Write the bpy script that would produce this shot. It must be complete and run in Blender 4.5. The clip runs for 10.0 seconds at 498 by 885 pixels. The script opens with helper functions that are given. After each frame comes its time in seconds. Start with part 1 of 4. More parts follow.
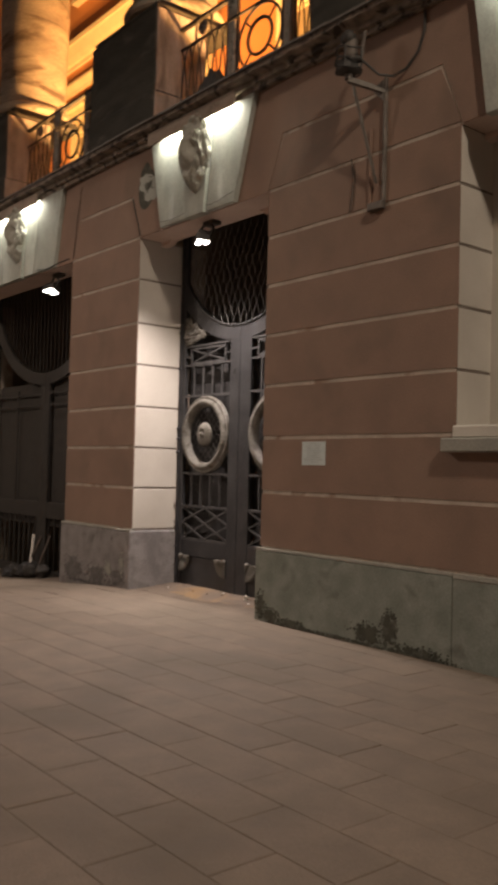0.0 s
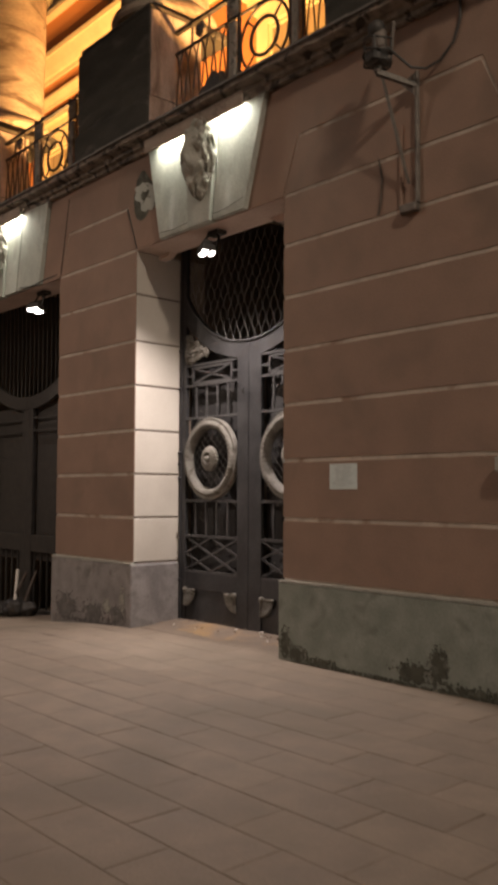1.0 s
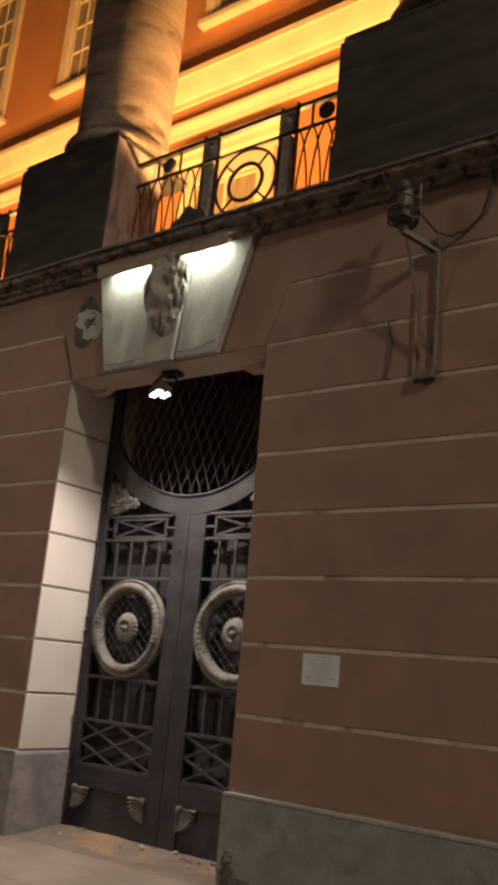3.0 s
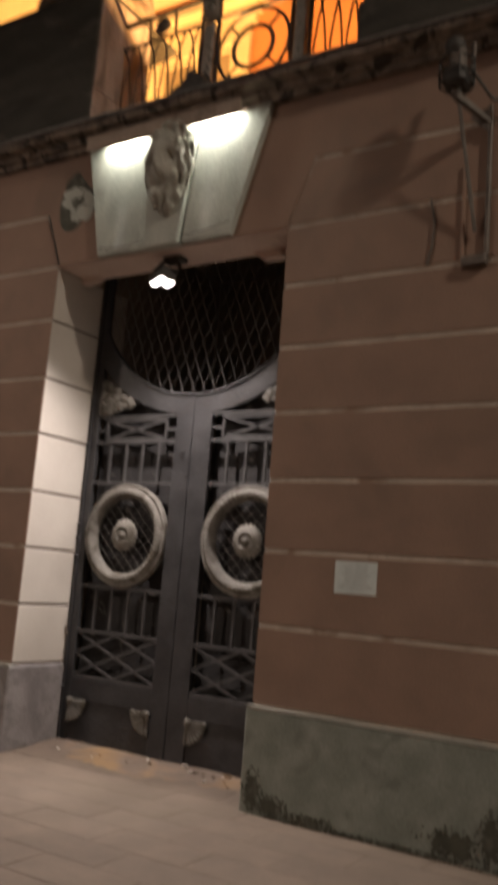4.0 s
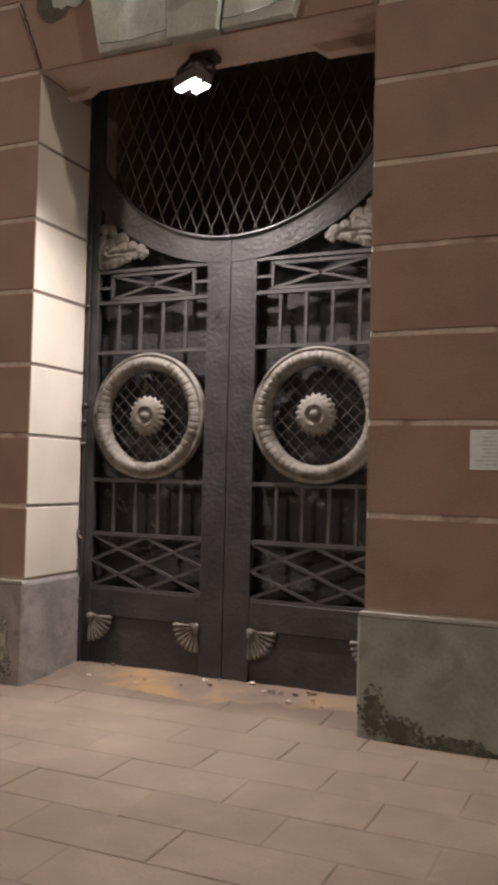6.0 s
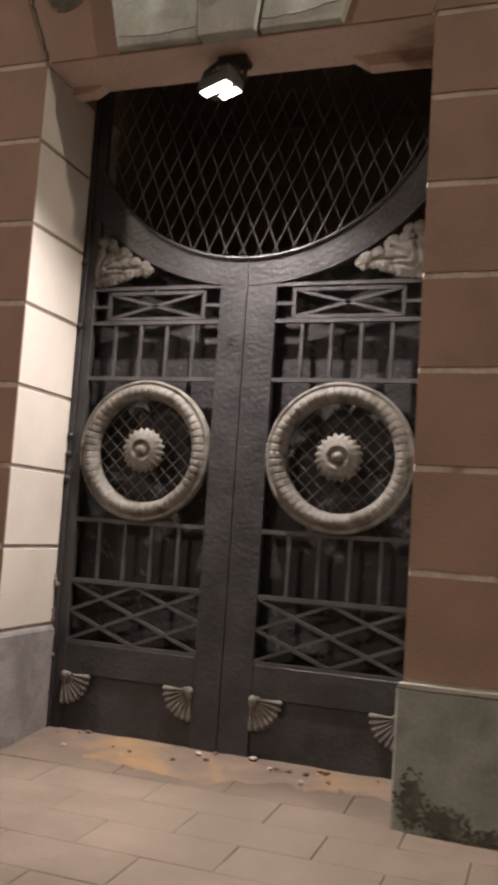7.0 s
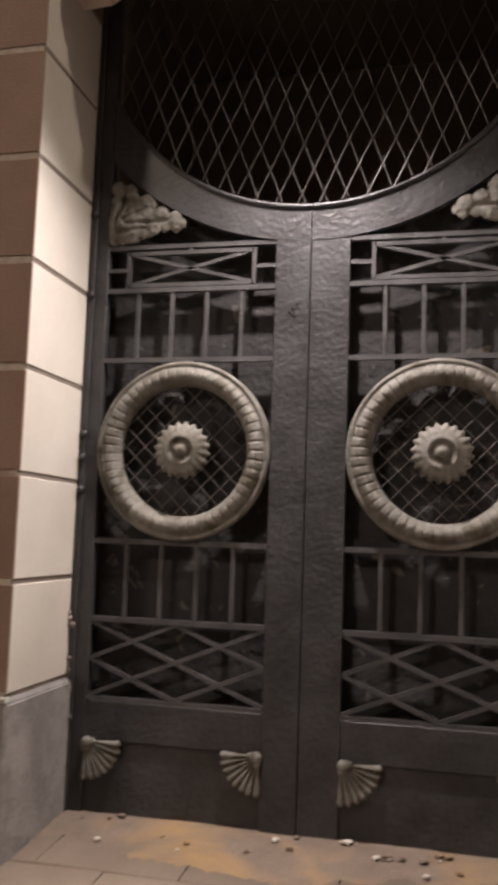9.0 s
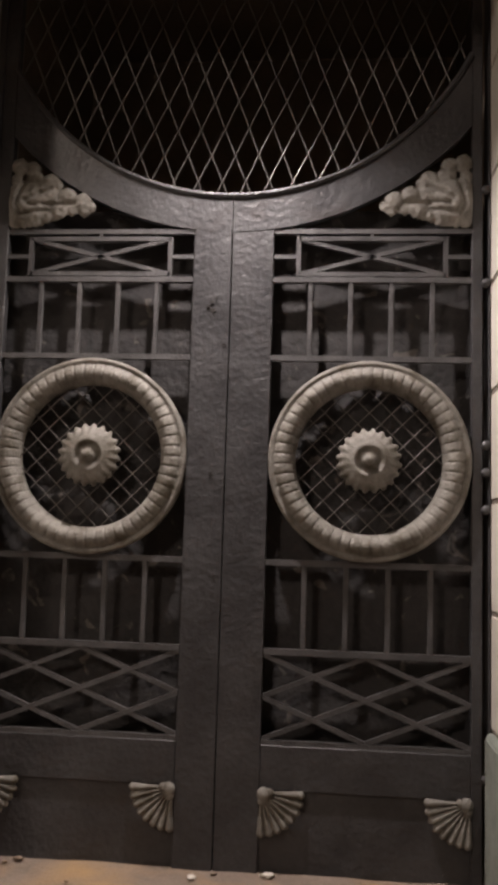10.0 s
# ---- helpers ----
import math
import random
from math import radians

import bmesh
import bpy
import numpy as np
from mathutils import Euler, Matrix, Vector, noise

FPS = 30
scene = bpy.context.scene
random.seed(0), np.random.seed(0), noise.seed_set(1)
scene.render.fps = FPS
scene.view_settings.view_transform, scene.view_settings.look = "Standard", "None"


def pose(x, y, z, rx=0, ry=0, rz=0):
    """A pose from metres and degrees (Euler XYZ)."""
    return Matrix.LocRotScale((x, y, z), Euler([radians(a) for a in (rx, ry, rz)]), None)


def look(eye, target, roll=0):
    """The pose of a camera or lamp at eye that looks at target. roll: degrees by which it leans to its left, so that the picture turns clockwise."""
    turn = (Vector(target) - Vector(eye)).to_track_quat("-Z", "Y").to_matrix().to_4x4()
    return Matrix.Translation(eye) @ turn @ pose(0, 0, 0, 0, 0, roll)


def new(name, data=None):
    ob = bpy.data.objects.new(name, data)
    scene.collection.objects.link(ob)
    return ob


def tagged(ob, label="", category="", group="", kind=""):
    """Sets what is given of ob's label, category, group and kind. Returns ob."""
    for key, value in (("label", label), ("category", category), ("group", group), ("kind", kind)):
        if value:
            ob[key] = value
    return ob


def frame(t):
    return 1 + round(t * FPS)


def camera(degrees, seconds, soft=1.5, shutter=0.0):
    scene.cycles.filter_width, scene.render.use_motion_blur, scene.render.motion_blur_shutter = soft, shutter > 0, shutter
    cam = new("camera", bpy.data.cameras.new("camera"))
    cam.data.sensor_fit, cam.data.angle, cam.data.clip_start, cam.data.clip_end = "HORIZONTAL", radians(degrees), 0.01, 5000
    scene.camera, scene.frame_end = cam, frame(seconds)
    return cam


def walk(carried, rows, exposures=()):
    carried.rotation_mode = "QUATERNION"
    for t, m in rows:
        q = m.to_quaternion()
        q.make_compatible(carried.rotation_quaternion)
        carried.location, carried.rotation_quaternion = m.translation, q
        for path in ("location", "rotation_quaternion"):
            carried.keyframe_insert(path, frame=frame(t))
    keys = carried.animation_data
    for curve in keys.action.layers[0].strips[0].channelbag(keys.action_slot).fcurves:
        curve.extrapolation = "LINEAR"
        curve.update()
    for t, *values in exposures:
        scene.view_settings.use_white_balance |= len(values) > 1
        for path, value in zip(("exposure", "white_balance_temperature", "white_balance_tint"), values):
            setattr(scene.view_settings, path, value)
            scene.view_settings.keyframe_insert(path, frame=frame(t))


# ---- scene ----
cam = camera(32.1, 10.0, soft=4.0, shutter=0.5)
METRES, EYE, TILT, LEAN, TURN = 7.6, 1.44, 0.0, 0.0, 50.6
ROWS = [
    (0.0, 0.001, -0.0006, -0.0006, 0.17, 1.76, -1.45),
    (0.5, -0.034, 0.0415, -0.0023, -2.33, 2.55, 0.78),
    (1.0, -0.0668, 0.0843, -0.0004, -2.38, 3.45, -0.24),
    (1.2, -0.0803, 0.0996, 0.0018, -4.33, 6.08, -1.04),
    (1.5, -0.1013, 0.1214, 0.0069, -4.97, 10.3, -2.14),
    (1.7, -0.1134, 0.1349, 0.0069, -4.81, 10.22, -1.92),
    (2.0, -0.1308, 0.1572, 0.0086, -6.51, 10.1, -1.59),
    (2.2, -0.1456, 0.1757, 0.01, -7.2, 12.26, 0.03),
    (3.3, -0.2118, 0.2632, 0.0156, -16.44, 14.79, -5.96),
    (3.5, -0.2238, 0.2813, 0.0135, -16.75, 14.77, -5.72),
    (4.0, -0.2526, 0.3343, 0.0089, -18.85, 9.18, -4.49),
    (4.2, -0.2651, 0.356, 0.0087, -21.26, 7.16, -3.4),
    (4.5, -0.2829, 0.384, 0.0087, -22.47, 7.31, -5.04),
    (4.8, -0.2977, 0.4153, 0.0068, -22.92, 10.17, -3.77),
    (5.0, -0.3055, 0.4412, 0.0059, -22.97, 8.31, -2.8),
    (5.5, -0.3268, 0.5016, -0.0, -27.33, 2.49, -1.98),
    (5.7, -0.335, 0.5247, 0.0007, -26.34, 1.84, -1.56),
    (6.8, -0.3621, 0.6405, -0.0053, -30.38, 4.67, -2.52),
    (7.0, -0.3684, 0.6597, -0.0043, -31.73, 5.38, -3.76),
    (7.2, -0.3742, 0.6783, -0.0047, -30.77, 2.01, -3.81),
    (7.5, -0.377, 0.7066, -0.007, -29.99, 2.64, -3.22),
    (8.0, -0.3792, 0.7571, -0.0063, -31.56, 3.21, -3.17),
    (8.5, -0.3773, 0.8045, -0.0036, -33.42, 5.08, -2.83),
    (8.7, -0.3764, 0.8205, -0.003, -35.64, 5.68, -1.73),
    (9.0, -0.3745, 0.8416, -0.0015, -37.38, 5.98, -1.94),
    (9.2, -0.3715, 0.8556, 0.0007, -41.01, 7.86, -2.67),
    (9.5, -0.3669, 0.8741, 0.0029, -44.84, 7.92, -1.88),
    (10.0, -0.3703, 0.8864, 0.0045, -45.68, 6.25, -1.71),
]
walk(cam, [(t, pose(0, 0, EYE, TILT, LEAN, TURN) @ pose(METRES * x, METRES * y, METRES * z, 90 + pitch, roll, yaw)) for t, x, y, z, yaw, pitch, roll in ROWS],
     exposures=[(0.0, -0.18, 6500, 10), (1.0, -0.18, 6450, 10), (1.5, -0.30, 6480, 10), (2.0, -0.30, 6500, 10), (3.5, -0.52, 6450, 10), (4.0, -0.42, 6330, 10), (4.5, 0.02, 6260, 10),
                (5.0, -0.26, 6230, 10), (5.5, 0.06, 6230, 10), (7.0, 0.10, 6230, 10), (8.0, 0.18, 6230, 10), (9.0, -0.02, 6230, 10), (9.5, -0.05, 6230, 10), (10.0, -0.20, 6200, 10)])

# world: night sky, with the glow of the town in it
world = bpy.data.worlds.new("night")
scene.world = world
world.use_nodes = True
bg = world.node_tree.nodes["Background"]
bg.inputs[0].default_value = (0.50, 0.42, 0.36, 1)
bg.inputs[1].default_value = 0.095


def lamp(name, kind, place, target, watts, colour, size=0.1, size_y=None, spot=60, blend=0.5):
    data = bpy.data.lights.new(name, kind)
    data.energy, data.color = watts, colour
    if kind == "AREA":
        data.shape, data.size = "RECTANGLE", size
        data.size_y = size_y or size
    else:
        data.shadow_soft_size = size
    if kind == "SPOT":
        data.spot_size, data.spot_blend = radians(spot), blend
    ob = new(name, data)
    ob.matrix_world = look(place, target)
    return ob


WARM, SODIUM = (1.0, 0.80, 0.62), (1.0, 0.475, 0.14)
# two street lamps behind and beside the walker, high over the street
lamp("street_lamp_light", "SPOT", (-13.0, -3.5, 8.5), (-13.0, -3.3, 0), 1800, (1.0, 0.80, 0.65), 0.6, spot=164, blend=0.5)
lamp("street_lamp_light", "SPOT", (4.2, 0.8, 10.5), (4.2, 0.9, 0), 2400, (1.0, 0.81, 0.63), 0.35, spot=170, blend=0.3)
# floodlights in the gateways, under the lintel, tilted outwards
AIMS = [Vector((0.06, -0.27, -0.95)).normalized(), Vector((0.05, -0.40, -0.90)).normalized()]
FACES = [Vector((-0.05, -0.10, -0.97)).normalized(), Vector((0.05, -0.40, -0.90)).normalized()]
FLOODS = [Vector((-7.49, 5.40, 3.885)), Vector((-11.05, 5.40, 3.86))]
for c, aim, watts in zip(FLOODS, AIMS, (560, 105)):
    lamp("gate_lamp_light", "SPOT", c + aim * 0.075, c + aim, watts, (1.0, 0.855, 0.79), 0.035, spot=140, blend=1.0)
# lamps hidden under the cornice above the keystones
CROWNS = (-7.43, -11.85)
lamp("keystone_lamp_light", "AREA", (-3.45, 5.205, 5.095), (-3.45, 5.23, 4.4), 9.0, (1.0, 0.97, 0.80), 0.5, 0.03)
for cx in CROWNS:
    lamp("keystone_lamp_light", "AREA", (cx - 0.44, 5.205, 5.095), (cx - 0.44, 5.23, 4.4), 15.0, (1.0, 0.97, 0.80), 0.40, 0.03)
    lamp("keystone_lamp_light", "AREA", (cx + 0.44, 5.205, 5.095), (cx + 0.44, 5.23, 4.4), 21.0, (1.0, 0.97, 0.80), 0.46, 0.03)
    for dx in (-0.44, 0.44):
        lamp("keystone_spot_light", "SPOT", (cx + dx, 5.20, 5.085), (cx + dx, 4.70, 0.0), 640, (1.0, 0.88, 0.80), 0.03, spot=20, blend=0.9)
# sodium floodlights on the terrace, aimed up at the rear wall
for cx in (-19.5, -15.2, -11.2, -7.1, -3.0):
    lamp("terrace_lamp_light", "SPOT", (cx, 7.6, 5.75), (cx - 0.6, 11.0, 12.5), 1700, SODIUM, 0.12, spot=120, blend=0.6)
    lamp("terrace_lamp_light", "SPOT", (cx - 0.25, 6.75, 5.75), (cx - 0.25, 6.85, 9), 1400, SODIUM, 0.10, spot=124, blend=0.15)


# ---- materials ----
def mat(name, c1, c2, scale=3.0, rough=0.8, bump=0.2, fine=60.0, metal=0.0, c3=None, stain=1.2, amount=0.5, spread=0.12, stretch=(1, 1, 1), rnd=0.0, grain=0.3):
    """A surface of two colours mottled at a large and a small scale, with stains of c3 and a fine relief."""
    m = bpy.data.materials.new(name)
    m.use_nodes = True
    n, l = m.node_tree.nodes, m.node_tree.links
    bsdf = n["Principled BSDF"]
    tc = n.new("ShaderNodeTexCoord")
    mp = n.new("ShaderNodeMapping")
    mp.inputs["Scale"].default_value = stretch
    l.new(tc.outputs["Object"], mp.inputs[0])

    def noise_node(s, detail, dist=0.0):
        t = n.new("ShaderNodeTexNoise")
        t.inputs["Scale"].default_value, t.inputs["Detail"].default_value = s, detail
        t.inputs["Distortion"].default_value = dist
        l.new(mp.outputs[0], t.inputs["Vector"])
        return t
    big, small = noise_node(scale, 6), noise_node(fine, 4)
    ramp = n.new("ShaderNodeValToRGB")
    ramp.color_ramp.elements[0].position, ramp.color_ramp.elements[1].position = 0.35, 0.65
    ramp.color_ramp.elements[0].color, ramp.color_ramp.elements[1].color = (*c1, 1), (*c2, 1)
    l.new(big.outputs["Fac"], ramp.inputs[0])
    mix = n.new("ShaderNodeMix")
    mix.data_type, mix.blend_type = "RGBA", "OVERLAY"
    mix.inputs["Factor"].default_value = grain
    l.new(ramp.outputs[0], mix.inputs["A"])
    l.new(small.outputs["Fac"], mix.inputs["B"])
    out = mix.outputs["Result"]
    if c3:
        st = noise_node(stain, 8, 0.6)
        r2 = n.new("ShaderNodeValToRGB")
        r2.color_ramp.elements[0].position, r2.color_ramp.elements[1].position = amount, amount + spread
        l.new(st.outputs["Fac"], r2.inputs[0])
        m2 = n.new("ShaderNodeMix")
        m2.data_type = "RGBA"
        m2.inputs["B"].default_value = (*c3, 1)
        l.new(r2.outputs[0], m2.inputs["Factor"])
        l.new(out, m2.inputs["A"])
        out = m2.outputs["Result"]
    if rnd:
        oi = n.new("ShaderNodeObjectInfo")
        mr = n.new("ShaderNodeMapRange")
        mr.inputs["To Min"].default_value, mr.inputs["To Max"].default_value = 1 - rnd, 1 + rnd
        l.new(oi.outputs["Random"], mr.inputs["Value"])
        hs = n.new("ShaderNodeHueSaturation")
        l.new(mr.outputs[0], hs.inputs["Value"])
        l.new(out, hs.inputs["Color"])
        out = hs.outputs["Color"]
    l.new(out, bsdf.inputs["Base Color"])
    bsdf.inputs["Metallic"].default_value = metal
    rr = n.new("ShaderNodeMapRange")
    rr.inputs["To Min"].default_value, rr.inputs["To Max"].default_value = max(0.05, rough - 0.12), min(1, rough + 0.12)
    l.new(big.outputs["Fac"], rr.inputs["Value"])
    l.new(rr.outputs[0], bsdf.inputs["Roughness"])
    bp = n.new("ShaderNodeBump")
    bp.inputs["Strength"].default_value, bp.inputs["Distance"].default_value = bump, 0.01
    l.new(small.outputs["Fac"], bp.inputs["Height"])
    bp2 = n.new("ShaderNodeBump")
    bp2.inputs["Strength"].default_value, bp2.inputs["Distance"].default_value = bump, 0.02
    l.new(big.outputs["Fac"], bp2.inputs["Height"])
    l.new(bp.outputs[0], bp2.inputs["Normal"])
    l.new(bp2.outputs[0], bsdf.inputs["Normal"])
    return m


def glow(name, colour, strength):
    m = bpy.data.materials.new(name)
    m.use_nodes = True
    b = m.node_tree.nodes["Principled BSDF"]
    b.inputs["Base Color"].default_value = (0.8, 0.8, 0.8, 1)
    b.inputs["Emission Color"].default_value = (*colour, 1)
    b.inputs["Emission Strength"].default_value = strength
    return m


BROWN = mat("brown_plaster", (0.228, 0.152, 0.115), (0.278, 0.185, 0.140), 2.6, 0.85, 0.2, 90, c3=(0.190, 0.132, 0.101), stain=1.5, amount=0.53, spread=0.25)
CREAM = mat("cream_plaster", (0.545, 0.51, 0.455), (0.62, 0.585, 0.525), 2.0, 0.7, 0.05, 70, c3=(0.5, 0.44, 0.36), stain=2.2, amount=0.66, spread=0.2, grain=0.1)
# paler than the wall: lighter paint, plus light the joints catch put into the colour
JOINT = mat("joint_plaster", (0.39, 0.335, 0.28), (0.51, 0.44, 0.37), 5.0, 0.85, 0.2, 60, c3=(0.26, 0.18, 0.135), stain=3, amount=0.55)
GROOVE_SHADE = mat("dark_joint_shade", (0.15, 0.12, 0.10), (0.24, 0.20, 0.17), 6.0, 0.9, 0.3, 60)
PLINTH = mat("plinth_render", (0.185, 0.205, 0.18), (0.265, 0.286, 0.255), 4.2, 0.75, 0.3, 50, c3=(0.115, 0.12, 0.106), stain=4.2, amount=0.57, spread=0.22)
PLINTH_GREY = mat("violet_grey_render", (0.185, 0.172, 0.172), (0.285, 0.268, 0.266), 4.2, 0.75, 0.3, 50, c3=(0.12, 0.112, 0.108), stain=4.2, amount=0.56, spread=0.2)
DAMP = mat("damp_render", (0.052, 0.053, 0.040), (0.088, 0.088, 0.068), 9, 0.85, 0.6, 50, c3=(0.13, 0.134, 0.115), stain=14, amount=0.52, spread=0.16)
DAMP_GREY = mat("damp_grey_render", (0.105, 0.098, 0.095), (0.155, 0.147, 0.144), 9, 0.85, 0.6, 50, c3=(0.20, 0.19, 0.187), stain=12, amount=0.55, spread=0.16)
BLACK = mat("black_crack", (0.02, 0.017, 0.015), (0.03, 0.026, 0.023), 9, 0.9, 0.1, 50)
PLINTH_TOP = mat("plinth_edge", (0.28, 0.28, 0.25), (0.36, 0.35, 0.31), 4, 0.75, 0.25, 50)
STONE = mat("keystone_limestone", (0.33, 0.345, 0.31), (0.42, 0.435, 0.39), 3.0, 0.8, 0.2, 50, c3=(0.22, 0.22, 0.19), stain=2.6, amount=0.55, spread=0.25, stretch=(1.6, 1.6, 0.8))
MASK = mat("sooty_carved_stone", (0.31, 0.305, 0.265), (0.42, 0.41, 0.36), 7.0, 0.95, 0.5, 60, c3=(0.15, 0.135, 0.11), stain=6, amount=0.55, spread=0.22)
BLOCK = mat("cornice_block_plaster", (0.27, 0.215, 0.175), (0.35, 0.285, 0.235), 4.0, 0.85, 0.25, 60, c3=(0.16, 0.125, 0.10), stain=5, amount=0.56)
SOFFIT = mat("soffit_plaster", (0.55, 0.43, 0.37), (0.64, 0.51, 0.44), 2.5, 0.85, 0.15, 60, c3=(0.30, 0.21, 0.17), stain=2, amount=0.6)
LEDGE = mat("cornice_stone", (0.14, 0.115, 0.095), (0.27, 0.225, 0.185), 9.0, 0.9, 0.6, 60, c3=(0.045, 0.038, 0.033), stain=7, amount=0.53, spread=0.08)
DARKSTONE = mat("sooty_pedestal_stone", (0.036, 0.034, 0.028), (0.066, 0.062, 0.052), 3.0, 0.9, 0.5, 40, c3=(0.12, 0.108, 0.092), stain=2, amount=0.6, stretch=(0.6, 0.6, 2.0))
# streaks, and street light on the flank put into a paler colour than the block's
FLANK_LIT = mat("streaked_lit_flank_stone", (0.25, 0.212, 0.19), (0.42, 0.36, 0.325), 4.0, 0.9, 0.5, 40, c3=(0.12, 0.10, 0.09), stain=3.5, amount=0.5, spread=0.2, stretch=(1.6, 1.6, 0.45))
COLUMN = mat("column_stone", (0.36, 0.30, 0.24), (0.60, 0.52, 0.42), 3.0, 0.85, 0.6, 30, c3=(0.17, 0.13, 0.10), stain=2.2, amount=0.52, spread=0.12, stretch=(0.5, 0.5, 1.6))
ORANGE = mat("ochre_plaster", (0.55, 0.235, 0.085), (0.61, 0.27, 0.10), 1.0, 0.85, 0.1, 60)
TRIM = mat("cream_stucco", (0.74, 0.62, 0.40), (0.82, 0.70, 0.46), 2.0, 0.8, 0.1, 60)
GATE = mat("grey_gate_paint", (0.027, 0.027, 0.029), (0.044, 0.0437, 0.0455), 5.0, 0.45, 0.5, 42, c3=(0.035, 0.032, 0.032), stain=4, amount=0.6)
GATEBAR = mat("grey_bar_paint", (0.044, 0.0435, 0.045), (0.068, 0.066, 0.067), 9.0, 0.5, 0.35, 80)
BACKING = mat("flaking_backing_sheet", (0.022, 0.021, 0.021), (0.032, 0.030, 0.030), 8.0, 0.9, 0.8, 34, c3=(0.085, 0.077, 0.070), stain=11, amount=0.62, spread=0.05)
CAST = mat("cast_ornament_paint", (0.135, 0.127, 0.110), (0.20, 0.19, 0.168), 12.0, 0.68, 0.45, 90, c3=(0.088, 0.078, 0.060), stain=9, amount=0.50, spread=0.16)
WIRE = mat("mesh_wire", (0.09, 0.085, 0.08), (0.13, 0.122, 0.114), 20, 0.45, 0.1, 80, metal=0.5)
IRON = mat("black_iron", (0.03, 0.027, 0.025), (0.05, 0.045, 0.04), 10, 0.6, 0.3, 60)
PAVER = mat("concrete_paver", (0.168, 0.129, 0.099), (0.210, 0.164, 0.127), 4.0, 0.75, 0.25, 120, c3=(0.138, 0.108, 0.080), stain=0.9, amount=0.47, spread=0.25, rnd=0.06)
GROUND = mat("joint_dirt", (0.18, 0.145, 0.11), (0.235, 0.19, 0.145), 8, 0.9, 0.4, 60)
SAND = mat("sandy_threshold", (0.178, 0.137, 0.106), (0.224, 0.175, 0.136), 6, 0.9, 0.5, 70, c3=(0.37, 0.235, 0.11), stain=2.1, amount=0.47, spread=0.25)
INSIDE = mat("dark_passage", (0.20, 0.16, 0.12), (0.26, 0.21, 0.155), 2, 0.9, 0.2, 40)
GREYCAST = mat("pale_cast_iron_paint", (0.24, 0.22, 0.19), (0.36, 0.33, 0.29), 9, 0.7, 0.3, 60, c3=(0.11, 0.10, 0.085), stain=9, amount=0.55)
FLASHING = mat("zinc_flashing", (0.10, 0.092, 0.085), (0.20, 0.185, 0.17), 5, 0.6, 0.2, 50, metal=0.3)
STEEL = mat("weathered_steel", (0.10, 0.082, 0.07), (0.17, 0.145, 0.125), 12, 0.6, 0.3, 60, metal=0.4)
PAPER = mat("notice_paper", (0.54, 0.61, 0.61), (0.60, 0.67, 0.67), 8, 0.6, 0.05, 40)
INK = mat("faded_ink", (0.38, 0.42, 0.42), (0.43, 0.47, 0.47), 20, 0.7, 0.0, 40)
LIT = glow("lamp_face", (1.0, 0.90, 0.84), 14.0)
KEYLIT = glow("keystone_lamp_face", (1.0, 0.96, 0.82), 10.0)
CURTAIN = mat("curtained_glass", (0.30, 0.24, 0.15), (0.38, 0.31, 0.20), 3, 0.3, 0.0, 10, stretch=(3, 1, 0.3))
GLASS = mat("dark_window_glass", (0.02, 0.02, 0.02), (0.03, 0.03, 0.03), 2, 0.12, 0.0, 10)


# ---- mesh helpers ----
def mesh_of(name, bm, material, smooth=False):
    bmesh.ops.recalc_face_normals(bm, faces=bm.faces)
    me = bpy.data.meshes.new(name)
    bm.to_mesh(me)
    bm.free()
    for m in (material if isinstance(material, (list, tuple)) else [material]):
        me.materials.append(m)
    if smooth:
        me.polygons.foreach_set("use_smooth", [True] * len(me.polygons))
    return me


BASES = {}


def thing(name, place, label, category, group="", kind=""):
    ob = new(name)
    ob.location = place
    BASES[ob.name] = Vector(place)
    ob.empty_display_size = 0.1
    return tagged(ob, label, category, group, kind)


def part(name, bm, material, parent=None, label="", smooth=False):
    ob = new(name, mesh_of(name, bm, material, smooth))
    if parent:
        ob.parent = parent
        if parent.name in BASES:
            ob.matrix_parent_inverse = Matrix.Translation(-BASES[parent.name])
    return tagged(ob, label)


def setting(name, bm, material, label, category="wall", smooth=False):
    return tagged(part(name, bm, material, None, "", smooth), label, category, "", "structure")


def box(bm, x0, x1, y0, y1, z0, z1, bevel=0.0):
    vs = [bm.verts.new((x, y, z)) for x in (x0, x1) for y in (y0, y1) for z in (z0, z1)]
    fs = [bm.faces.new([vs[i] for i in q]) for q in ((0, 1, 3, 2), (4, 6, 7, 5), (0, 4, 5, 1), (2, 3, 7, 6), (0, 2, 6, 4), (1, 5, 7, 3))]
    if bevel:
        es = list({e for f in fs for e in f.edges})
        bmesh.ops.bevel(bm, geom=es, offset=bevel, segments=1, affect="EDGES", profile=0.5)
    return bm


def prism(bm, pts, y0, y1, bevel=0.0):
    """A plate of outline pts (x, z) between y0 (front) and y1."""
    a = [bm.verts.new((x, y0, z)) for x, z in pts]
    b = [bm.verts.new((x, y1, z)) for x, z in pts]
    front = bm.faces.new(a)
    bm.faces.new(b[::-1])
    k = len(pts)
    for i in range(k):
        bm.faces.new((a[i], b[i], b[(i + 1) % k], a[(i + 1) % k]))
    if bevel:
        bmesh.ops.bevel(bm, geom=list(front.edges), offset=bevel, segments=1, affect="EDGES")
    return bm


